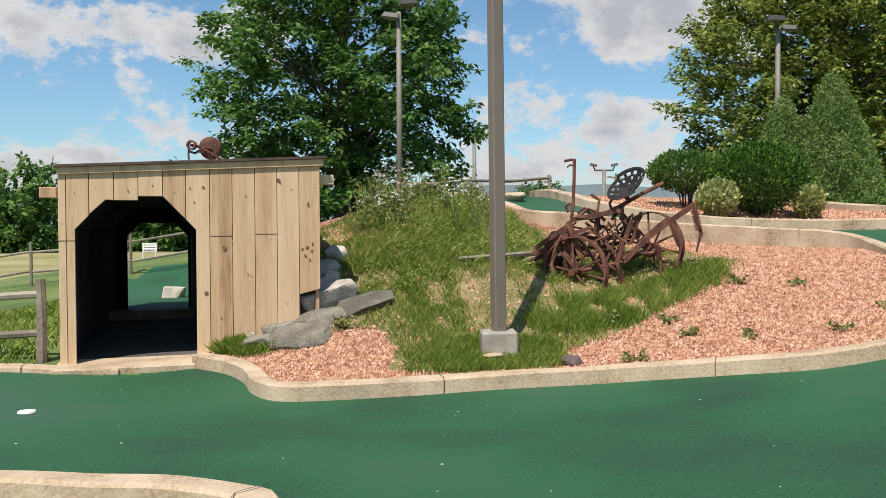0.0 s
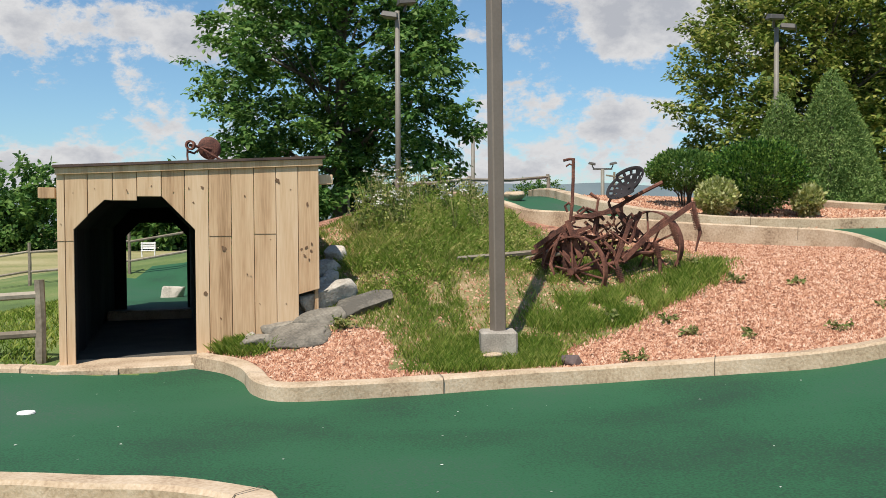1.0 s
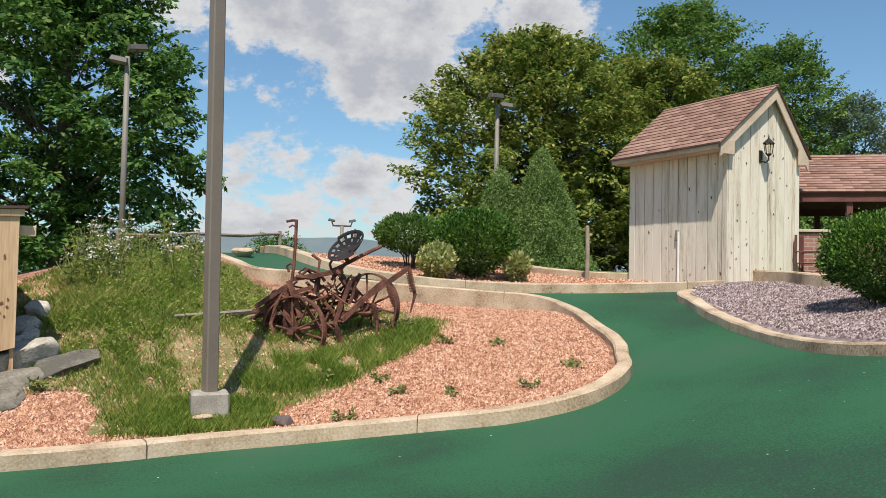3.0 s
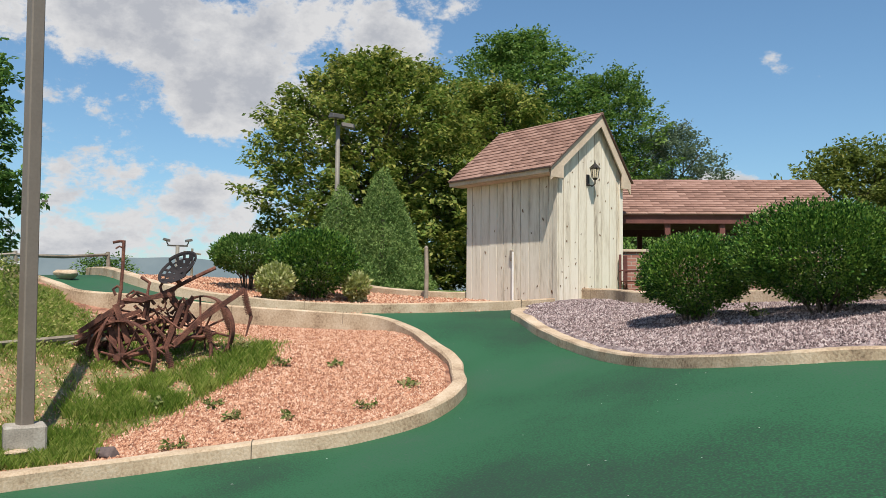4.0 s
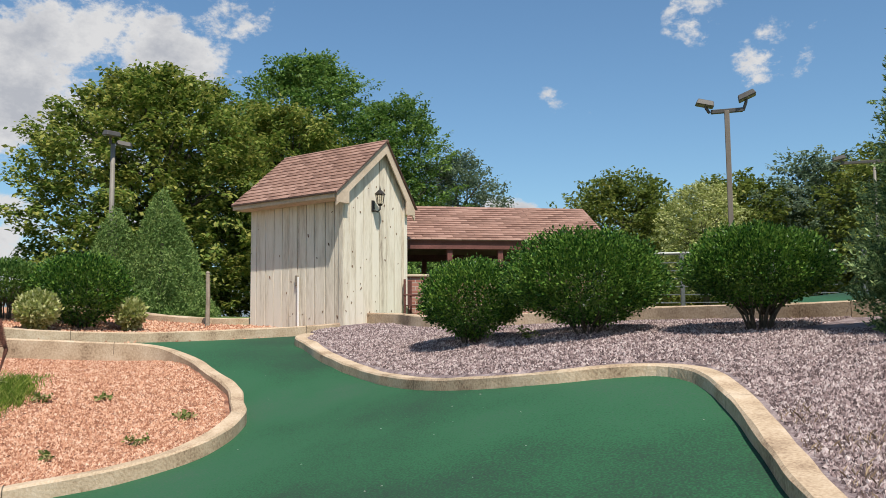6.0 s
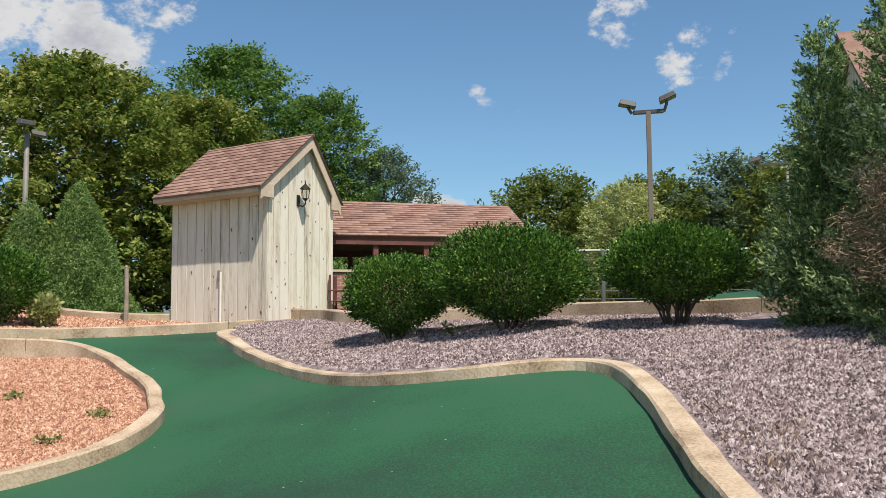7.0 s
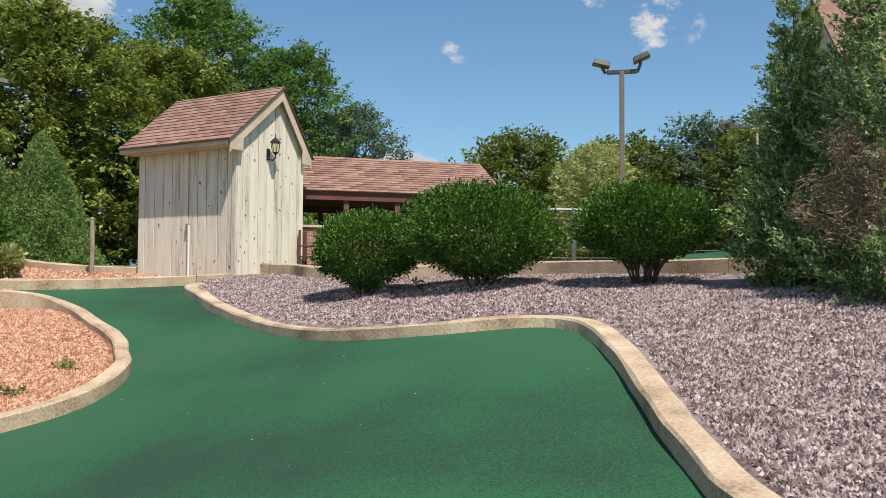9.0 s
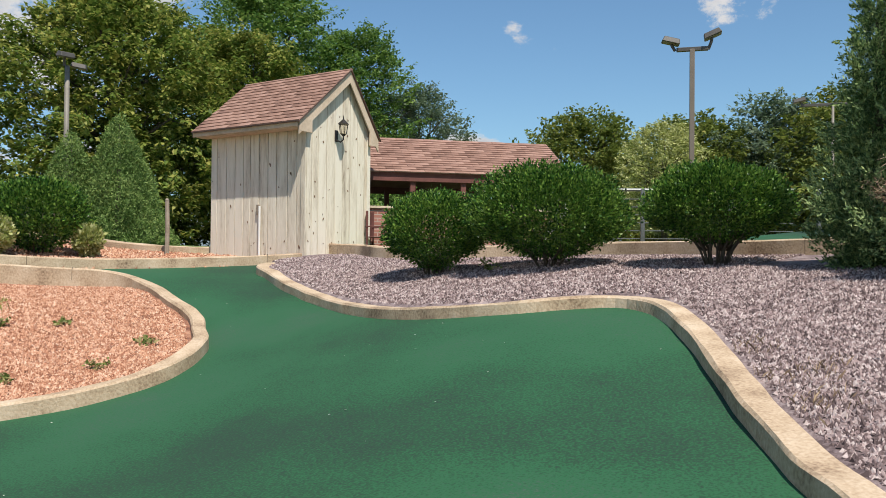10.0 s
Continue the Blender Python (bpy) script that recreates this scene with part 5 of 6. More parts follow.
# conifers: many short drooping sprays on a tapered body
def conifer(x, y, z, height, rad, mat, seed, label, n=9000, spray=0.16, power=0.85, slim=0.2, tip=0.05, rag=1.0, base=0.72):
    rs = np.random.RandomState(seed)
    th = thing("conifer", pose(x, y, z), label, "conifer")
    part("trunk", bent_bm([(0, 0, -0.2), (0.01, 0, height * 0.5), (0, 0, height * 0.93)], [0.10, 0.06, 0.01], 8), M_BARK, th)
    h = 1 - np.sqrt(rs.uniform(0, 1, n))
    a = rs.uniform(0, math.tau, n)
    lump = 1 + rag * (0.15 * np.sin(3 * a + 9 * h + seed) + 0.12 * np.sin(6 * a - 17 * h) + 0.09 * np.sin(11 * a + 31 * h) + 0.07 * np.sin(17 * a - 43 * h))
    env = (tip + (1 - tip) * (1 - h) ** power) * np.minimum(1, base + h * 3.2)
    r = rad * env * lump * rs.uniform(0.35, 1.0, n) ** 0.4
    pos = np.stack([np.cos(a) * r, np.sin(a) * r, h * height + rs.normal(0, 0.04, n)], 1)
    out = np.stack([np.cos(a), np.sin(a), np.full(n, 0.35)], 1)
    ax = unit(out * 0.5 + np.array((0, 0, 0.35)) + rs.normal(0, 0.6, (n, 3)))
    sd = unit(np.cross(ax, out + rs.normal(0, 0.6, (n, 3))))
    s = (spray * rs.uniform(0.5, 1.4, n))[:, None]
    c = np.empty((n, 4, 3))
    c[:, 0] = pos - ax * s * 0.3
    c[:, 1] = pos + ax * s * 0.3 + sd * s * slim
    c[:, 2] = pos + ax * s * 0.9
    c[:, 3] = pos + ax * s * 0.25 - sd * s * slim
    quads_mesh("foliage", c, mat, th)
    return th


conifer(9.35, 20.9, 1.55, 3.5, 1.5, M_SPRUCE, 41, "dense pale green conical spruce", n=50000, spray=0.064, power=0.88, rag=0.4)
conifer(8.45, 21.6, 1.6, 3.0, 1.3, M_SPRUCE, 42, "dense pale green conical spruce", n=36000, spray=0.064, power=0.88, rag=0.4)


def juniper(x, y, z, height, rad, mat, seed, label, plumes=600, per=120, power=0.85, tip=0.08, base=0.5, dead=None):
    """A shaggy evergreen: many upswept plumes, each a twig set with short fine sprays."""
    rs = np.random.RandomState(seed)
    th = thing("conifer", pose(x, y, z), label, "conifer")
    part("trunk", bent_bm([(0, 0, -0.2), (0.01, 0, height * 0.5), (0, 0, height * 0.93)], [0.10, 0.06, 0.01], 8), M_BARK, th)
    h = 1 - np.sqrt(rs.uniform(0.0, 1, plumes))
    a = np.arange(plumes) * 2.39996 + rs.normal(0, 0.5, plumes)
    env = rad * (tip + (1 - tip) * (1 - h) ** power) * np.minimum(1, base + h * 3.2) * (1 + 0.13 * np.sin(3 * a + 9 * h + seed) + 0.12 * np.sin(5 * a - 17 * h) + 0.06 * np.sin(9 * a + 31 * h))
    reach = env * rs.uniform(0.30, 1.06, plumes) ** 0.6
    rad_d = np.stack([np.cos(a), np.sin(a), np.zeros(plumes)], 1)
    inner = np.maximum(0.05, reach - rs.uniform(0.18, 0.42, plumes))
    p0 = rad_d * inner[:, None] + np.array((0, 0, 1.0)) * (h * height - 0.05)[:, None]
    p2 = rad_d * reach[:, None] + np.array((0, 0, 1.0)) * (h * height + rs.uniform(-0.06, 0.17, plumes))[:, None] + np.stack([-np.sin(a), np.cos(a), 0 * a], 1) * rs.normal(0, 0.09, plumes)[:, None]
    p1 = (p0 + p2) / 2 - np.array((0, 0, 0.06))
    keep = np.ones(plumes, bool)
    if dead is not None:
        keep = np.linalg.norm((p2 - np.array(dead[:3])) * np.array((1, 1, 0.8)), axis=1) > dead[3]
    live = np.nonzero(keep)[0]
    t = rs.uniform(0.08, 1.0, (len(live), per)) ** 0.75

    def along(i, t):
        return p0[i][:, None] * ((1 - t) ** 2)[..., None] + p1[i][:, None] * (2 * t * (1 - t))[..., None] + p2[i][:, None] * (t ** 2)[..., None]

    c = along(live, t)
    dirv = unit(along(live, np.minimum(1.02, t + 0.05)) - c)
    fan = rs.normal(0, 1, c.shape)
    ax = unit(dirv * 0.8 + fan * 0.6 + np.array((0, 0, 0.12)))
    fat = (0.045 * (1.15 - t))[..., None]
    pos = (c + rs.normal(0, 1, c.shape) * fat).reshape(-1, 3)
    ax = ax.reshape(-1, 3)
    n = len(pos)
    sd = unit(np.cross(ax, rs.normal(0, 1, (n, 3))))
    s = (0.036 * rs.uniform(0.5, 1.5, n))[:, None]
    q = np.stack([pos - ax * s * 0.2, pos + ax * s * 0.4 + sd * s * 0.2, pos + ax * s, pos + ax * s * 0.35 - sd * s * 0.2], 1)
    quads_mesh("foliage", q, mat, th)
    if dead is not None:
        gone = np.nonzero(~keep)[0]
        for k in range(0, len(gone)):
            i = gone[k]
            bm = bent_bm([p0[i], p1[i] + rs.normal(0, 0.03, 3), p2[i]], [0.009, 0.006, 0.002], 4)
            part("dead_branch", bm, M_DEAD, th, "bare brown dead branch")
        tw = np.repeat(gone, 80)
        q0 = p1[tw] + (p2[tw] - p1[tw]) * rs.uniform(-0.2, 1.0, (len(tw), 1)) + rs.normal(0, 0.045, (len(tw), 3))
        dv = unit(rad_d[tw] + rs.normal(0, 0.9, (len(tw), 3)))
        s2 = unit(np.cross(dv, rs.normal(0, 1, (len(tw), 3))))
        l2 = rs.uniform(0.02, 0.07, (len(tw), 1)) * np.where(rs.uniform(0, 1, (len(tw), 1)) < 0.15, 2.4, 1.0)
        ob = quads_mesh("dead_needles", np.stack([q0, q0 + dv * l2 * 0.5 + s2 * 0.003, q0 + dv * l2, q0 + dv * l2 * 0.5 - s2 * 0.003], 1), M_DEAD, th)
        ob["label"], ob["kind"] = "patch of brown dead needles", "stuff"
    return th


juniper(8.99, 2.85, 1.1, 3.45, 0.80, M_JUNIPER, 43, "tall shaggy dark green juniper", plumes=1500, per=54, base=0.3)
juniper(8.64, 1.85, 1.1, 4.5, 1.05, M_JUNIPER, 44, "tall shaggy juniper with a brown dead patch", plumes=1750, per=54, power=0.8, dead=(-0.75, 0.34, 1.25, 0.46))

# ---- far hills ----
def hills(name, az0, az1, dist, height, seed, label, mat):
    n = 120
    verts, faces = [], []
    for i in range(n + 1):
        a = radians(az0 + (az1 - az0) * i / n)
        h = height * (0.62 + 0.5 * noise.noise(Vector((i * 0.045 + seed, 0.3, 0))) + 0.12 * noise.noise(Vector((i * 0.21, seed, 1))))
        for d, z in ((dist, -60.0), (dist * 1.12, h), (dist * 1.5, -60.0)):
            verts.append((math.sin(a) * d, math.cos(a) * d, z))
    for i in range(n):
        for k in range(2):
            faces.append((i * 3 + k, (i + 1) * 3 + k, (i + 1) * 3 + k + 1, i * 3 + k + 1))
    ob = quick_mesh(name, verts, faces, mat, smooth=True)
    return tagged(ob, label, "hills", kind="structure")


hills("backdrop_hills", -70, 70, 1500, 92, 3.1, "long blue hills on the horizon, haze painted into their colour", M_HILL)

# ---- antique cultivator ----
U = 0.0031


def Q(a, b, y=0.0):
    return ((a - max(0.0, a - 480) * 0.17 - 540) * U, y, (600 - b) * U)


cult = thing("horse_cultivator", pose(2.28, 11.15, 0.60, 0, 0, -11), "rusty antique horse-drawn cultivator standing in grass", "farm implement")


def wheel(hub, turn, radius=0.455, spokes=10):
    m = Matrix.Translation(hub) @ pose(0, 0, 0, 0, 0, turn)
    w = part("wheel", ring_bm(radius, 0.095, 0.02, m, 40), M_RUST, cult, "spoked iron wheel")
    part("hub", rod_bm(m @ Vector((-0.1, 0, 0)), m @ Vector((0.1, 0, 0)), 0.05, 0.042, 12), M_RUST, w)
    for k in range(spokes):
        a = k * math.tau / spokes + 0.2
        part("spoke", rod_bm(m @ Vector((0.04 if k % 2 else -0.04, 0.04 * math.cos(a), 0.04 * math.sin(a))), m @ Vector((0, (radius - 0.01) * math.cos(a), (radius - 0.01) * math.sin(a))), 0.015, 0.013, 6), M_RUST, w)


wheel(Q(350, 545, -0.05), 62)
wheel(Q(700, 442, 0.45), 58)
wheel(Q(268, 505, 0.42), 22, 0.40)


def bar(pts, r=0.024, name="frame_bar", label="", seg=7):
    return part(name, bent_bm([Q(*p) for p in pts], r * 1.3, seg), M_RUST, cult, label)


def flat(a, b, w=0.05, t=0.016, name="frame_bar"):
    p, q = Vector(Q(*a)), Vector(Q(*b))
    d = q - p
    m = d.to_track_quat("X", "Z").to_matrix().to_4x4()
    return part(name, box_bm((d.length, t * 1.6, w * 1.25), (p + q) / 2, 0.003, m), M_RUST, cult)


flat((560, 500, 0.0), (700, 385, 0.2), 0.06)
flat((690, 395, 0.2), (905, 268, 0.3), 0.055)
flat((330, 330, 0.0), (560, 290, 0.1), 0.05)
flat((540, 300, 0.1), (640, 400, 0.2), 0.06)
flat((600, 330, 0.05), (520, 520, 0.0), 0.045)
flat((320, 335, 0.0), (375, 490, -0.02), 0.06)
flat((300, 360, 0.1), (365, 560, 0.0), 0.04)
flat((250, 420, 0.2), (640, 400, 0.25), 0.04)
flat((280, 470, 0.3), (600, 420, 0.35), 0.04)
flat((180, 450, 0.1), (330, 345, 0.1), 0.05)
flat((165, 470, 0.2), (330, 420, 0.2), 0.04)
flat((160, 500, 0.25), (300, 455, 0.25), 0.04)
bar([(755, 178, 0.3), (650, 222, 0.25), (540, 275, 0.12), (420, 325, 0.05), (350, 318, 0.0)], 0.02, "seat_spring")
bar([(345, 78, 0.0), (344, 170, 0.0), (340, 265, 0.0), (332, 340, 0.0)], 0.017, "lever", "upright iron hand lever")
bar([(303, 87, 0.0), (330, 81, 0.0), (350, 83, 0.0)], 0.014, "lever_grip")
bar([(314, 112, 0.0), (328, 102, 0.0), (345, 108, 0.0)], 0.009, "lever_grip")
bar([(412, 222, 0.15), (446, 246, 0.15), (438, 300, 0.1), (428, 390, 0.1)], 0.018, "lever")
bar([(360, 320, 0.05), (400, 285, 0.05), (440, 300, 0.08), (470, 335, 0.1)], 0.016)
bar([(320, 300, 0.0), (310, 275, 0.0), (325, 262, 0.0), (342, 275, 0.0), (335, 300, 0.0)], 0.014, "eye_bolt")
bar([(150, 540, 0.1), (205, 580, 0.05), (265, 625, 0.0)], 0.014)
bar([(130, 570, 0.25), (180, 490, 0.2), (300, 380, 0.1)], 0.014)
bar([(480, 340, 0.1), (510, 360, 0.1), (520, 330, 0.1), (500, 300, 0.1)], 0.012, "chain")
bar([(500, 290, 0.1), (490, 262, 0.1), (505, 240, 0.1), (520, 232, 0.1)], 0.014)
bar([(445, 320, 0.1), (440, 390, 0.15), (450, 470, 0.2)], 0.016)
bar([(350, 545, -0.1), (480, 520, 0.1), (560, 505, 0.2), (732, 440, 0.5)], 0.022, "axle")
bar([(560, 510, 0.0), (600, 470, 0.1), (690, 470, 0.2), (760, 455, 0.25)], 0.018)
bar([(660, 470, 0.2), (690, 480, 0.25), (740, 460, 0.3)], 0.025)
bar([(540, 320, 0.1), (600, 380, 0.15), (660, 450, 0.2)], 0.014)
bar([(410, 440, 0.2), (470, 480, 0.2), (540, 470, 0.2), (545, 420, 0.2)], 0.014)
bar([(270, 560, 0.2), (400, 470, 0.2), (520, 450, 0.2)], 0.014)
bar([(380, 395, 0.2), (460, 410, 0.2), (540, 385, 0.2), (590, 400, 0.2)], 0.013)
for k, (p0, p1) in enumerate((((270, 430, 0.3), (500, 350, 0.3)), ((230, 470, 0.35), (430, 480, 0.3)), ((300, 520, 0.15), (330, 350, 0.1)), ((390, 340, 0.12), (520, 470, 0.1)), ((350, 380, 0.0), (470, 560, 0.02)),
                              ((440, 500, 0.2), (600, 470, 0.25)), ((500, 330, 0.15), (580, 250, 0.12)), ((300, 400, 0.05), (420, 360, 0.05)), ((600, 380, 0.2), (650, 300, 0.2)), ((640, 420, 0.3), (780, 320, 0.3)))):
    flat(p0, p1, 0.032 + 0.008 * (k % 3), 0.014)
bar([(320, 420, 0.0), (290, 400, 0.02), (270, 440, 0.0), (250, 520, 0.0), (280, 620, 0.0)], 0.02, "spring_tooth", "curved iron spring tooth")
bar([(250, 400, 0.15), (225, 430, 0.15), (215, 520, 0.15), (250, 610, 0.12)], 0.02, "spring_tooth", "curved iron spring tooth")
bar([(580, 330, 0.1), (600, 310, 0.1), (625, 340, 0.1), (610, 400, 0.1), (590, 430, 0.1)], 0.02)
bar([(380, 330, 0.1), (360, 300, 0.1), (385, 280, 0.1), (410, 305, 0.1), (450, 315, 0.1)], 0.014)
rt = random.Random(17)
for k in range(13):
    a0, b0, y0 = rt.uniform(290, 560), rt.uniform(350, 420), rt.uniform(0.1, 0.45)
    w0 = rt.uniform(28, 48)
    bar([(a0, b0, y0), (a0 + w0 * 0.7, b0 - 22, y0), (a0 + w0 * 1.2, b0 + 12, y0), (a0 + w0 * 0.6, b0 + 60, y0), (a0 - w0 * 0.3, b0 + rt.uniform(95, 150), y0 - 0.03)], 0.012, "spring_tooth", "curved iron spring tooth", 6)
for k in range(16):
    a0, b0, y0 = rt.uniform(230, 600), rt.uniform(330, 500), rt.uniform(0.05, 0.45)
    bar([(a0, b0, y0), (a0 + rt.uniform(-70, 90), b0 + rt.uniform(-40, 60), y0 + rt.uniform(-0.1, 0.1))], rt.uniform(0.008, 0.014), "rod", "", 5)
part("tongue", bent_bm([Q(-170, 545, 0.55), Q(30, 512, 0.4), Q(200, 488, 0.3), Q(330, 470, 0.2)], 0.028, 7), M_FENCE, cult, "grey weathered wooden draw pole")


def shank(pts, coil):
    """A spring tine: a curved flat tooth with a coil round its upper part."""
    s = part("spring_tine", bent_bm([Q(*p) for p in pts], [0.026] * (len(pts) - 1) + [0.012], 6), M_RUST, cult, "rusty spring tine")
    a, b = Vector(Q(*coil[0])), Vector(Q(*coil[1]))
    d = (b - a)
    n = max(5, int(d.length / 0.022))
    turn = d.to_track_quat("X", "Z").to_matrix().to_4x4()
    bm = bmesh.new()
    for k in range(n):
        ring_bm(0.046, 0.013, 0.014, Matrix.Translation(a + d * (k + 0.5) / n) @ turn, 12, bm)
    part("coil_spring", bm, M_RUST, s)


shank([(905, 265, 0.3), (915, 330, 0.3), (938, 385, 0.28), (914, 466, 0.25)], ((905, 290, 0.3), (928, 375, 0.28)))
shank([(790, 335, 0.25), (815, 400, 0.25), (840, 450, 0.23), (822, 530, 0.2)], ((798, 350, 0.25), (835, 440, 0.23)))
shank([(715, 425, 0.2), (735, 480, 0.2), (742, 520, 0.18), (738, 575, 0.15)], ((718, 430, 0.2), (738, 490, 0.2)))
shank([(525, 505, -0.02), (545, 560, -0.05), (562, 610, -0.06), (560, 660, -0.05)], ((535, 530, -0.03), (562, 615, -0.06)))
shank([(480, 450, 0.25), (470, 520, 0.25), (455, 590, 0.2), (430, 610, 0.2)], ((478, 460, 0.25), (468, 520, 0.25)))

# the pierced iron seat
sb = bmesh.new()
NR, NA = 16, 72
grid = [[None] * NA for _ in range(NR + 1)]
for i in range(NR + 1):
    r = i / NR
    for k in range(NA):
        a = k * math.tau / NA
        grid[i][k] = sb.verts.new((0.285 * r * math.cos(a), 0.235 * r * math.sin(a), 0.10 * r * r + (0.05 * r * r if math.cos(a) > 0 else 0))) if i else None
for i in range(1, NR):
    for k in range(NA):
        hole = (i in (12, 13) and k % 5 in (0, 1, 2) and k % 36 > 3) or (i in (9, 10) and k % 8 in (0, 1) and k < 40) or (i == 6 and k % 12 in (0, 1))
        if not hole:
            sb.faces.new((grid[i][k], grid[i][(k + 1) % NA], grid[i + 1][(k + 1) % NA], grid[i + 1][k]))
sb.faces.new([grid[1][k] for k in range(NA)])
bmesh.ops.delete(sb, geom=[q for q in sb.verts if not q.link_faces], context="VERTS")
sx, sy = Vector((0.79, 0.1, 0.60)).normalized(), Vector((-0.36, 0.80, 0.48)).normalized()
sz = sx.cross(sy).normalized()
sy = sz.cross(sx)
sm = Matrix((sx, sy, sz)).transposed().to_4x4()
bmesh.ops.transform(sb, matrix=Matrix.Translation(Vector(Q(590, 208, 0.12))) @ sm, verts=sb.verts)
so = part("seat", sb, M_SEAT, cult, "dark pierced iron pan seat", True)
sol = so.modifiers.new("thick", "SOLIDIFY")
sol.thickness = 0.008
so2 = part("seat_bracket", bent_bm([Q(560, 225, 0.12), Q(575, 240, 0.13), Q(590, 250, 0.15)], 0.03), M_RUST, cult)


# ---- stones ----
def boulder(x, y, sx_, sy_, sz_, turn, seed, mat, label, lift=0.3, name="boulder"):
    """A field stone with broken faces, laid along the slope under it."""
    r = random.Random(seed * 13 + 5)
    bm = bmesh.new()
    bmesh.ops.create_icosphere(bm, subdivisions=4, radius=1.0)
    cuts = [(Vector((r.gauss(0, 1), r.gauss(0, 1), r.gauss(0, 0.6))).normalized(), r.uniform(0.62, 0.86)) for _ in range(9)] + [(Vector((r.uniform(-0.15, 0.15), r.uniform(-0.15, 0.15), 1)).normalized(), 0.6)]
    for q in bm.verts:
        c = q.co * 1.18
        for n, d in cuts:
            over = c.dot(n) - d
            if over > 0:
                c = c - n * over * 0.93
        q.co = c * (1 + 0.06 * noise.noise(q.co * 2.1 + Vector((seed * 3.1, 0, 0))) + 0.025 * noise.noise(q.co * 6.0 + Vector((0, seed, 0))))
    bmesh.ops.scale(bm, vec=(sx_ * 1.15, sy_ * 1.15, sz_ * 1.3), verts=bm.verts)
    gz = lambda a, b: float(ground(np.array([a]), np.array([b]))[0])
    z = gz(x, y)
    up = Vector((gz(x - 0.15, y) - gz(x + 0.15, y), gz(x, y - 0.15) - gz(x, y + 0.15), 0.3)).normalized()
    ob = link_mesh(name, bm, mat, smooth=True)
    ob.matrix_basis = Matrix.Translation((x, y, z + sz_ * lift)) @ Vector((0, 0, 1)).rotation_difference(up).to_matrix().to_4x4() @ pose(0, 0, 0, 0, 0, turn)
    return tagged(ob, label, "stone", "stones beside the tunnel" if mat in (M_ROCK, M_SLAB) else "")


L1 = "grey field stone beside the tunnel on the mound"
boulder(-1.48, 10.55, 0.34, 0.24, 0.20, 12, 1, M_ROCK, "large pale grey field stone beside the tunnel", 0.35)
boulder(-1.78, 10.48, 0.19, 0.18, 0.17, 20, 2, M_ROCK, "pinkish rounded field stone under the tunnel's corner", 0.4)
boulder(-1.62, 10.84, 0.17, 0.14, 0.12, 0, 6, M_ROCK, "tan rounded stone beside the tunnel", 0.5)
boulder(-1.38, 10.95, 0.10, 0.09, 0.09, 10, 7, M_ROCK, "small pale rounded stone beside the tunnel", 0.8)
boulder(-1.48, 10.16, 0.30, 0.20, 0.10, 24, 3, M_SLAB, "flat grey stone slab beside the tunnel", 0.25)
boulder(-1.55, 9.76, 0.36, 0.30, 0.08, 40, 4, M_SLAB, "broad tan stone slab beside pink gravel", 0.2)
boulder(-0.92, 10.40, 0.36, 0.18, 0.08, 26, 8, M_SLAB, "flat grey stone slab in the grass", 0.2)
boulder(-2.02, 9.66, 0.18, 0.15, 0.12, 10, 5, M_SLAB, L1, 0.25)
boulder(-1.90, 10.06, 0.16, 0.12, 0.09, 15, 9, M_SLAB, L1, 0.2)
boulder(-1.50, 11.2, 0.16, 0.12, 0.12, 40, 10, M_ROCK, L1, 0.5)
boulder(-1.42, 11.5, 0.14, 0.12, 0.12, 70, 11, M_ROCK, L1, 0.5)
boulder(-2.16, 9.88, 0.07, 0.06, 0.06, 70, 12, M_ROCK, "small pale rounded stone beside the tunnel", 0.6)
boulder(1.29, 8.86, 0.13, 0.08, 0.07, -8, 13, M_DARKROCK, "dark reddish stone on pink gravel", 0.45)
boulder(1.42, 16.6, 0.2, 0.12, 0.08, 0, 14, M_CONC, "pale rounded stone by the upper lane", 1.3)
boulder(-5.75, 18.6, 0.25, 0.2, 0.2, 10, 15, M_ROCK, "pale boulder beyond the tunnel", 0.3)

cup = bmesh.new()
bmesh.ops.create_cone(cup, cap_ends=True, segments=20, radius1=0.075, radius2=0.07, depth=0.012)
cup = link_mesh("hole_cover", cup, M_WHITE)
cup.matrix_basis = pose(-3.49, 7.35, float(slope(np.array([-3.49]), np.array([7.35]))[0]) + 0.008)
tagged(cup, "small round white cover on the green", "hole cover")

bench = thing("garden_bench", pose(-19.2, 56.9, -0.62, 0, 0, 15), "far white wooden bench in the field", "bench")
part("seat", box_bm((0.9, 0.45, 0.06), (0, 0, 0.42), 0.01), M_WHITE, bench)
for k in range(3):
    part("back_slat", box_bm((0.95, 0.04, 0.12), (0, 0.22, 0.58 + 0.16 * k), 0.01), M_WHITE, bench)
for sxx in (-0.4, 0.4):
    for syy in (-0.18, 0.2):
        part("leg", box_bm((0.07, 0.07, 0.44 if syy < 0 else 0.98), (sxx, syy, 0.22 if syy < 0 else 0.49), 0.006), M_WHITE, bench)

# wooden drawbar lying in the grass before the wheels
part("drawbar", bent_bm([(-0.762, 0.463, 0.42), (-1.169, 0.353, 0.4), (-1.589, 0.211, 0.365), (-2.103, -0.134, 0.335)], [0.035, 0.037, 0.036, 0.03], 6), M_FENCE, cult, "grey weathered wooden drawbar")

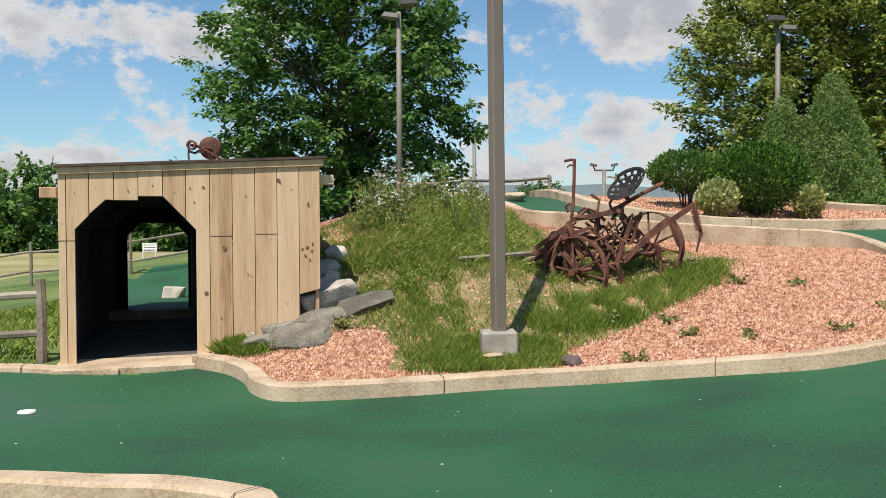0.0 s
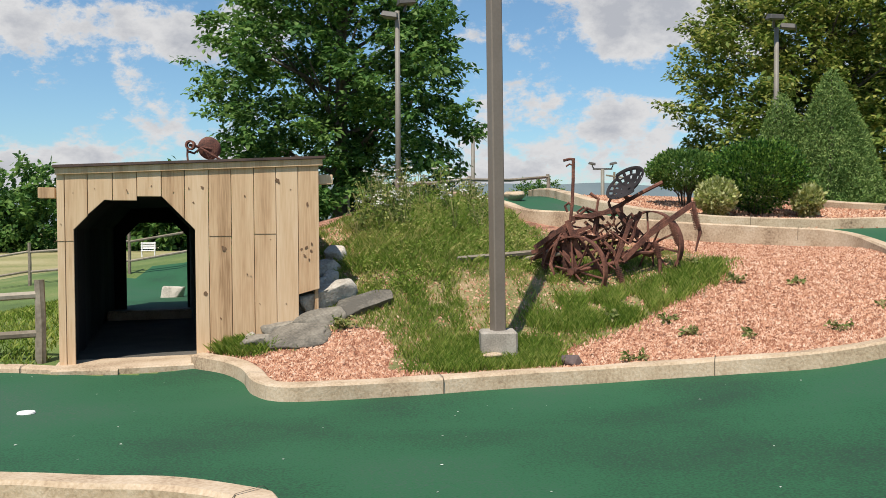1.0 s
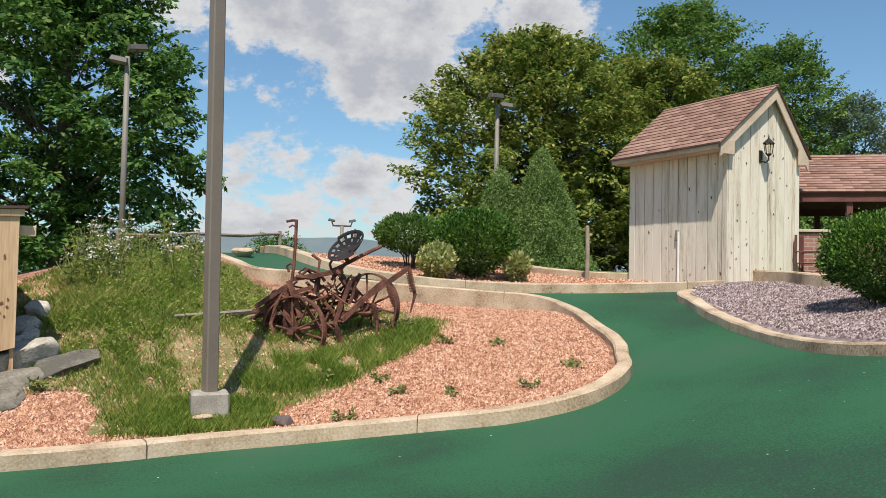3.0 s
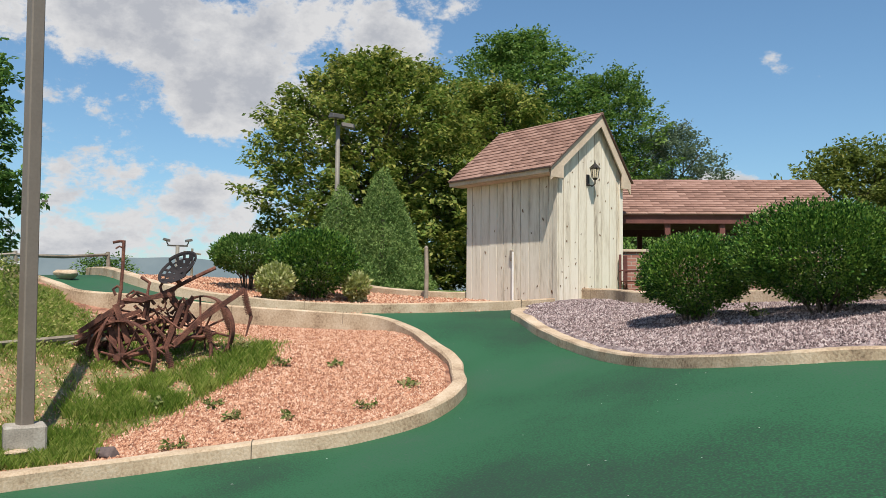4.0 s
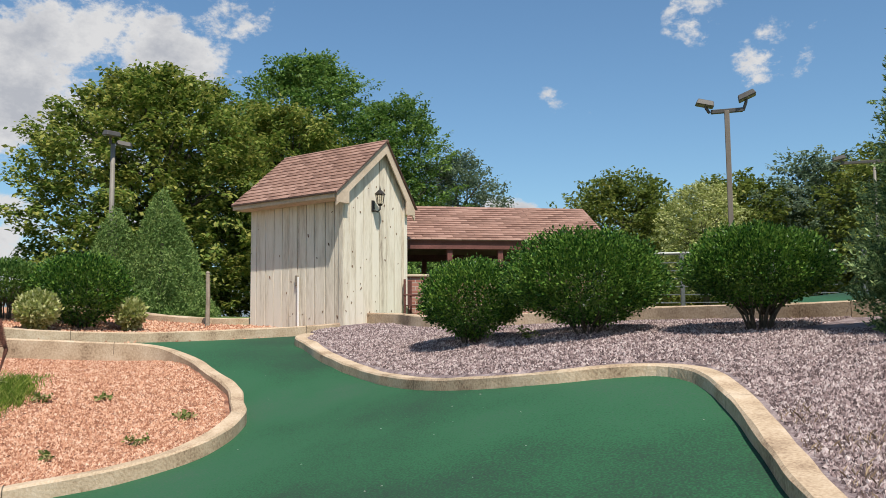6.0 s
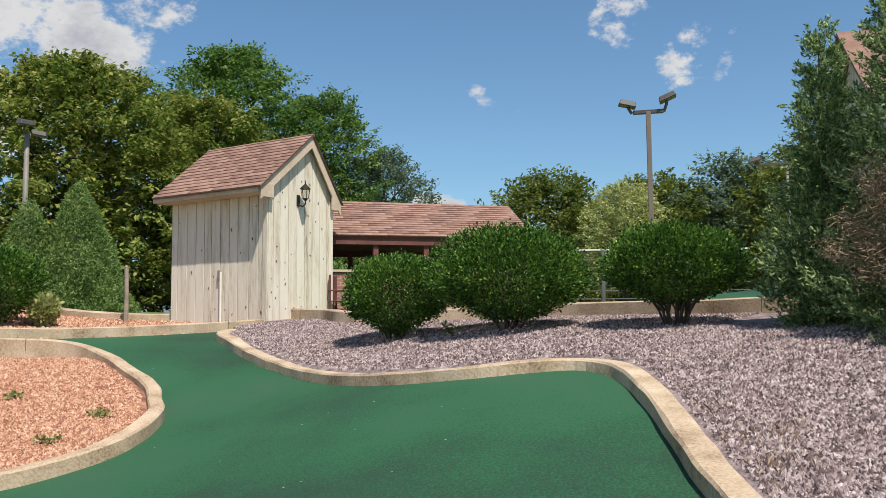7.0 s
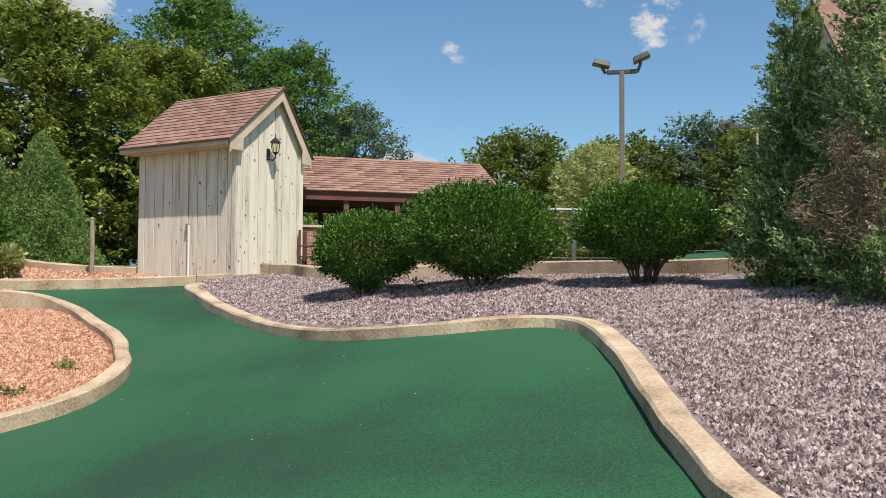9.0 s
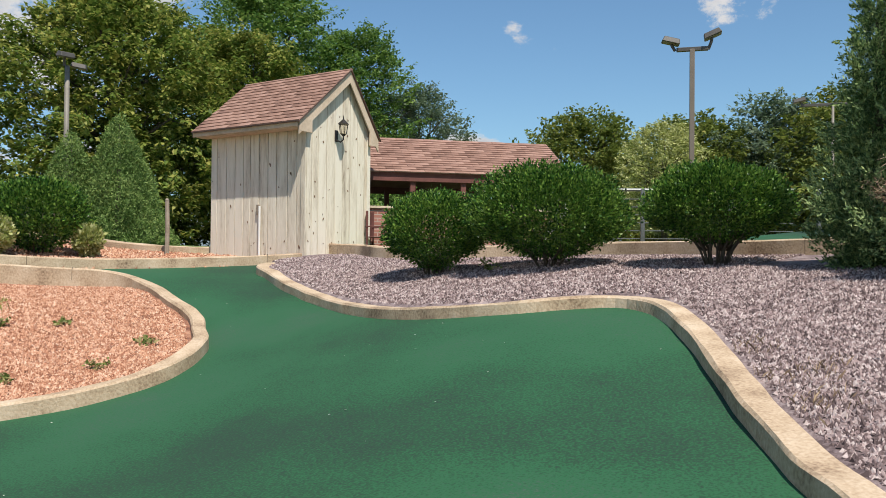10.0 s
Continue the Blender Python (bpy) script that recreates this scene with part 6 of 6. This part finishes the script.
# ---- loose stones of the gravel beds ----
def stones(name, ring, skip, density, size, mat, seed, label, box, lift=0.0):
    """Small angular stones strewn over a bed."""
    rs = np.random.RandomState(seed)
    x0, x1, y0, y1 = box
    n = int((x1 - x0) * (y1 - y0) * density)
    x, y = rs.uniform(x0, x1, n), rs.uniform(y0, y1, n)
    ok = inside(x, y, ring)
    if skip is not None:
        thin = rs.uniform(0, 1, n) < 0.16
        ok &= ~inside(x, y, skip) | thin
    x, y = x[ok], y[ok]
    g = np.minimum(line_gap(x, y, ISLAND), line_gap(x, y, RIGHT))
    ok = g > 0.235
    x, y = x[ok], y[ok]
    z = np.concatenate([ground(x[i:i + 2000], y[i:i + 2000]) for i in range(0, len(x), 2000)])
    n = len(x)
    base = np.array([(1, 0, -0.5), (-1, 0, -0.5), (0, 1, -0.5), (0, -1, -0.5), (0, 0, 0.8)], float)
    tri = np.array([(0, 2, 4), (2, 1, 4), (1, 3, 4), (3, 0, 4)])
    s = size * rs.uniform(0.5, 1.35, (n, 1, 1)) * rs.uniform(0.6, 1.3, (n, 1, 3))
    v = base[None] * s + rs.normal(0, size * 0.2, (n, 5, 3))
    a = rs.uniform(0, math.tau, n)
    b = rs.uniform(-0.5, 0.5, n)
    ca, sa, cb, sb_ = np.cos(a)[:, None], np.sin(a)[:, None], np.cos(b)[:, None], np.sin(b)[:, None]
    vy = v[:, :, 1] * cb - v[:, :, 2] * sb_
    vz = v[:, :, 1] * sb_ + v[:, :, 2] * cb
    vx = v[:, :, 0] * ca - vy * sa
    vy = v[:, :, 0] * sa + vy * ca
    co = np.stack([vx + x[:, None], vy + y[:, None], vz + z[:, None] + size * 0.25 + lift], 2).reshape(-1, 3)
    f = (tri[None] + (np.arange(n) * 5)[:, None, None]).reshape(-1, 3)
    me = bpy.data.meshes.new(name)
    me.vertices.add(len(co))
    me.loops.add(len(f) * 3)
    me.polygons.add(len(f))
    me.vertices.foreach_set("co", co.astype(np.float32).ravel())
    me.loops.foreach_set("vertex_index", f.astype(np.int32).ravel())
    me.polygons.foreach_set("loop_start", np.arange(0, len(f) * 3, 3, dtype=np.int32))
    me.polygons.foreach_set("use_smooth", np.zeros(len(f), dtype=bool))
    me.materials.append(mat)
    me.update(calc_edges=True)
    return tagged(new(name, me), label, "gravel", kind="stuff")


stones("gravel", PINK1, MEADOW, 2500, 0.018, M_PINK, 51, "loose pink crushed stone of the island bed", (-2.6, 6.0, 7.6, 13.6))
stones("gravel", PINK2, None, 420, 0.032, M_PINK, 52, "loose pink crushed stone of the upper bed", (2.0, 9.0, 13.0, 21.0))
stones("gravel", PURP, None, 2900, 0.0175, M_PURP, 53, "loose purple-grey crushed stone along the near kerb", (4.0, 9.0, 0.5, 4.2))
stones("gravel", PURP, None, 1500, 0.019, M_PURP, 54, "loose purple-grey crushed stone of the bushes' bed", (5.5, 11.2, 4.2, 12.6))


# ---- grass and weeds ----
def blades(name, x, y, height, mat, seed, label, wide=0.009, lean=1.1, category="grass"):
    rs = np.random.RandomState(seed)
    n = len(x)
    z = np.concatenate([ground(x[i:i + 2000], y[i:i + 2000]) for i in range(0, n, 2000)])
    h = height * rs.uniform(0.5, 1.3, n)
    a = rs.uniform(0, math.tau, n)
    ln = rs.uniform(0.1, lean, n) * h
    dx, dy = np.cos(a) * ln, np.sin(a) * ln
    px, py = -np.sin(a) * wide, np.cos(a) * wide
    c = np.empty((n, 4, 3))
    c[:, 0] = np.stack([x - px, y - py, z - 0.01], 1)
    c[:, 1] = np.stack([x + px, y + py, z - 0.01], 1)
    c[:, 2] = np.stack([x + px * 0.7 + dx * 0.4, y + py * 0.7 + dy * 0.4, z + h * 0.6], 1)
    c[:, 3] = np.stack([x + dx, y + dy, z + h], 1)
    ob = quads_mesh(name, c, mat, None)
    return tagged(ob, label, category, kind="stuff")


def tufts(ring, box, n_tuft, per, spread, seed, bare=-9.0):
    r = np.random.RandomState(seed)
    tx, ty = r.uniform(box[0], box[1], n_tuft), r.uniform(box[2], box[3], n_tuft)
    ok = inside(tx, ty, ring)
    tx, ty = tx[ok], ty[ok]
    x = np.repeat(tx, per) + r.normal(0, spread, len(tx) * per)
    y = np.repeat(ty, per) + r.normal(0, spread, len(ty) * per)
    k = ~inside(x, y, GREEN) & (line_gap(x, y, ISLAND) > 0.22)
    u_ = (x - TUN_O[0]) * TUN_U[0] + (y - TUN_O[1]) * TUN_U[1]
    k &= (u_ > 2.95) | (y < 9.9)
    # bare patches between the clumps
    p = np.stack([x, y, x * 0], 1)
    q = 0.8 * lumps(p, 4.2, 5) + 0.7 * lumps(p, 10.0, 6)
    k &= q + r.normal(0, 0.3, len(x)) > bare
    return x[k], y[k]


x, y = tufts(MEADOW, (-2.6, 4.0, 8.6, 17), 4300, 22, 0.055, 1, -0.75)
blades("grass", x, y, 0.055, M_GRASS, 62, "patchy short grass on the mound", 0.0032, 1.0)
x, y = tufts(MEADOW, (-2.6, 3.2, 8.6, 13), 2200, 30, 0.05, 9, 0.1)
blades("grass", x, y, 0.07, M_LUSH, 69, "greener grass clumps on the mound", 0.0028, 0.9)
LUSH1 = [(0.95, 10.1), (1.5, 9.6), (2.2, 9.85), (2.9, 10.4), (3.6, 10.9), (3.6, 11.3), (2.9, 11.1), (2.0, 10.75), (1.2, 10.6)]
x, y = tufts(LUSH1, (0.8, 3.6, 9.8, 12), 800, 56, 0.08, 2, -1.3)
blades("grass", x, y, 0.11, M_LUSH, 63, "lush green grass round the cultivator", 0.0026, 0.8)
LUSH2 = [(-0.5, 8.72), (0.2, 8.68), (1.15, 8.8), (1.25, 9.25), (0.9, 9.7), (0.0, 9.6), (-0.4, 9.2)]
x, y = tufts(LUSH2, (-0.6, 1.4, 8.6, 10), 480, 50, 0.07, 3, -0.5)
blades("grass", x, y, 0.095, M_LUSH, 64, "lush green grass at the pole's footing", 0.0026, 0.8)
LUSH3 = [(-2.5, 9.5), (-2.0, 9.35), (-1.85, 9.6), (-2.4, 9.9)]
x, y = tufts(LUSH3, (-2.6, -1.8, 9.3, 10), 200, 40, 0.05, 4)
blades("grass", x, y, 0.10, M_LUSH, 65, "green grass at the tunnel's corner", 0.003)
UPPER = [(-1.3, 11.2), (-0.2, 11.0), (1.0, 11.6), (1.2, 13.2), (0.3, 15.5), (-0.9, 16.5)]
x, y = tufts(UPPER, (-1.4, 1.3, 11, 16.5), 1300, 34, 0.10, 5)
blades("grass", x, y, 0.10, M_GRASS, 66, "longer grass on the upper mound", 0.0035)
COVER = [(-1.45, 10.9), (-1.1, 10.6), (-0.3, 10.5), (0.6, 10.5), (1.2, 11.0), (1.5, 12.0), (1.1, 13.4), (0.3, 15.0), (-1.0, 15.5)]
x, y = tufts(COVER, (-1.5, 1.6, 10.4, 15.5), 900, 20, 0.07, 11, 0.2)
r_ = np.random.RandomState(31)
z = np.concatenate([ground(x[i:i + 2000], y[i:i + 2000]) for i in range(0, len(x), 2000)])
pos = np.stack([x, y, z + r_.uniform(0.02, 0.13, len(x))], 1)
tagged(quads_mesh("ground_cover", leaves(pos, pos * 0 + np.array((0, -0.3, 1.0)), 0.034, r_, 0.15, 0.7, 0.6), M_GRASS, None), "low leafy green weeds covering the mound", "weeds", kind="stuff")
r_ = np.random.RandomState(7)
x, y = r_.uniform(-9.5, -4.3, 26000), r_.uniform(9.1, 18, 26000)
k = (((x - TUN_O[0]) * TUN_U[0] + (y - TUN_O[1]) * TUN_U[1]) < -0.1)
blades("grass", x[k], y[k], 0.08, M_LUSH, 67, "bright mown lawn grass behind the rail fence", 0.009)


def weed_tuft(x, y, h, r, mat, seed, label, n=60):
    """A leafy weed: stems with many small leaves."""
    rs = np.random.RandomState(seed)
    z = float(ground(np.array([x]), np.array([y]))[0])
    th = thing("weed", pose(x, y, z), label, "weed", "weeds on the beds")
    bm = bmesh.new()
    P_ = []
    for k in range(5):
        a = rs.uniform(0, math.tau)
        e = np.array((math.cos(a) * r, math.sin(a) * r, h * rs.uniform(0.6, 1)))
        bent_bm([(0, 0, -0.02), e * (0.4, 0.4, 0.6), e], 0.004, 4, bm)
        t = rs.uniform(0.2, 1, (n // 5, 1))
        P_.append(e * t + rs.normal(0, 0.02, (n // 5, 3)))
    part("stem", bm, mat, th)
    P_ = np.concatenate(P_)
    quads_mesh("foliage", leaves(P_, P_ * 0 + np.array((0, 0, 1.0)), 0.06, rs, 0.1), mat, th)


for i, (wx, wy, wh, wr) in enumerate(((4.55, 9.05, 0.14, 0.2), (3.1, 8.9, 0.1, 0.14), (1.9, 8.72, 0.1, 0.16), (2.6, 9.3, 0.08, 0.12), (4.2, 10.3, 0.08, 0.13), (3.6, 10.6, 0.12, 0.16),
                                      (3.9, 8.6, 0.1, 0.14), (1.9, 9.9, 0.3, 0.1), (2.5, 9.75, 0.12, 0.14), (-1.1, 9.95, 0.25, 0.2), (3.3, 11.3, 0.2, 0.2), (8.3, 7.2, 0.2, 0.2))):
    weed_tuft(wx, wy, wh * 0.65, wr * 0.8, M_WEED, 70 + i, "small green weed growing through gravel")
rs = np.random.RandomState(90)
for i in range(46):
    wx, wy = rs.uniform(-1.35, 0.9), rs.uniform(12.2, 15.8)
    h = rs.uniform(0.3, 0.7) * (1.15 if wx < 0.2 else 0.7)
    z = float(ground(np.array([wx]), np.array([wy]))[0])
    th = thing("wild_carrot", pose(wx, wy, z), "tall weed with small white flower heads" if i % 2 else "tall dry brown weed stalk", "weed", "tall weeds on the mound")
    bm = bmesh.new()
    heads, P_ = [], []
    for k in range(4):
        a = rs.uniform(0, math.tau)
        e = np.array((math.cos(a) * 0.16, math.sin(a) * 0.16, h * rs.uniform(0.7, 1.0)))
        bent_bm([(0, 0, -0.03), e * (0.3, 0.3, 0.55), e], 0.005, 4, bm)
        heads.append(e)
        t = rs.uniform(0.1, 0.95, (26, 1))
        P_.append(e * t + rs.normal(0, 0.045, (26, 3)))
    part("stem", bm, M_WEED, th)
    P_ = np.concatenate(P_)
    quads_mesh("foliage", leaves(P_, P_ * 0 + np.array((0, 0, 0.6)), 0.05, rs, 0.2), M_WEED if i % 3 == 0 else M_GRASS, th)
    if i % 2:
        P_ = np.concatenate([e + rs.normal(0, 0.022, (16, 3)) * (1, 1, 0.3) for e in heads])
        quads_mesh("flower_head", leaves(P_, P_ * 0 + np.array((0, 0, 2.0)), 0.03, rs, 0.0, 0.9), M_FLOWER, th)["kind"] = "stuff"
r_ = np.random.RandomState(8)
TUFTP = [(5.25, 2.3), (5.7, 2.05), (5.1, 1.75), (6.0, 2.6)]
x = np.concatenate([p[0] + r_.normal(0, 0.14, 70) for p in TUFTP])
y = np.concatenate([p[1] + r_.normal(0, 0.10, 70) for p in TUFTP])
k = (line_gap(x, y, RIGHT) > 0.22) & ~inside(x, y, GREEN)
blades("grass", x[k], y[k], 0.055, M_DEAD, 68, "dry straw tufts in the purple gravel", 0.0025, 1.2)

# bits of leaf and grit on the felt
r_ = np.random.RandomState(12)
x, y = r_.uniform(-4.5, 6.5, 150), r_.uniform(2.2, 12.5, 150)
k = inside(x, y, GREEN) & (np.minimum(line_gap(x, y, ISLAND), line_gap(x, y, RIGHT)) > 0.03)
x, y = x[k], y[k]
pos = np.stack([x, y, slope(x, y) + 0.006], 1)
lit = leaves(pos, pos * 0 + np.array((0, 0, 4.0)), 0.02, r_, 0.0, 0.6, 0.4)
tagged(quads_mesh("leaf_litter", lit, M_FLOWER, None), "pale dry bits of leaf on the green", "litter", kind="stuff")

# ---- small things beyond the lanes ----
pz = float(ground(np.array([8.06]), np.array([15.62]))[0])
lone = thing("wooden_post", pose(8.06, 15.62, pz), "weathered grey wooden post beside the shed", "post")
part("shaft", bent_bm([(0, 0, -0.2), (0.01, 0, 0.5), (0.0, 0.01, 1.05)], [0.045, 0.043, 0.04], 8), M_FENCE, lone)
part("cap", rod_bm((0, 0.01, 1.05), (0, 0.01, 1.09), 0.046, 0.02, 8), M_FENCE, lone)
util = thing("utility_pole", pose(15.74, 78.4, -1.5), "far utility pole with a cross arm", "utility pole")
part("pole", rod_bm((0, 0, 0), (0, 0, 7.6), 0.14, 0.1, 8), M_FENCE, util)
part("cross_arm", box_bm((1.7, 0.14, 0.14), (0, 0, 7.2), 0.01, pose(0, 0, 0, 0, 6, 20)), M_FENCE, util)
cz = 1.5
chair = thing("patio_chair", pose(11.35, 13.1, cz, 0, 0, 35), "brown slatted patio chair beside the shed", "chair")
for k in range(4):
    part("seat_slat", box_bm((0.46, 0.09, 0.02), (0, -0.15 + 0.1 * k, 0.42), 0.004), M_REDPAINT, chair)
for k in range(4):
    part("back_slat", box_bm((0.07, 0.02, 0.5), (-0.16 + 0.107 * k, 0.24, 0.68), 0.004), M_REDPAINT, chair)
for lx in (-0.21, 0.21):
    part("leg", box_bm((0.04, 0.04, 0.62), (lx, -0.2, 0.31), 0.004), M_REDPAINT, chair)
    part("leg", box_bm((0.04, 0.04, 0.94), (lx, 0.22, 0.47), 0.004), M_REDPAINT, chair)
    part("armrest", box_bm((0.06, 0.5, 0.025), (lx, 0.0, 0.63), 0.004), M_REDPAINT, chair)
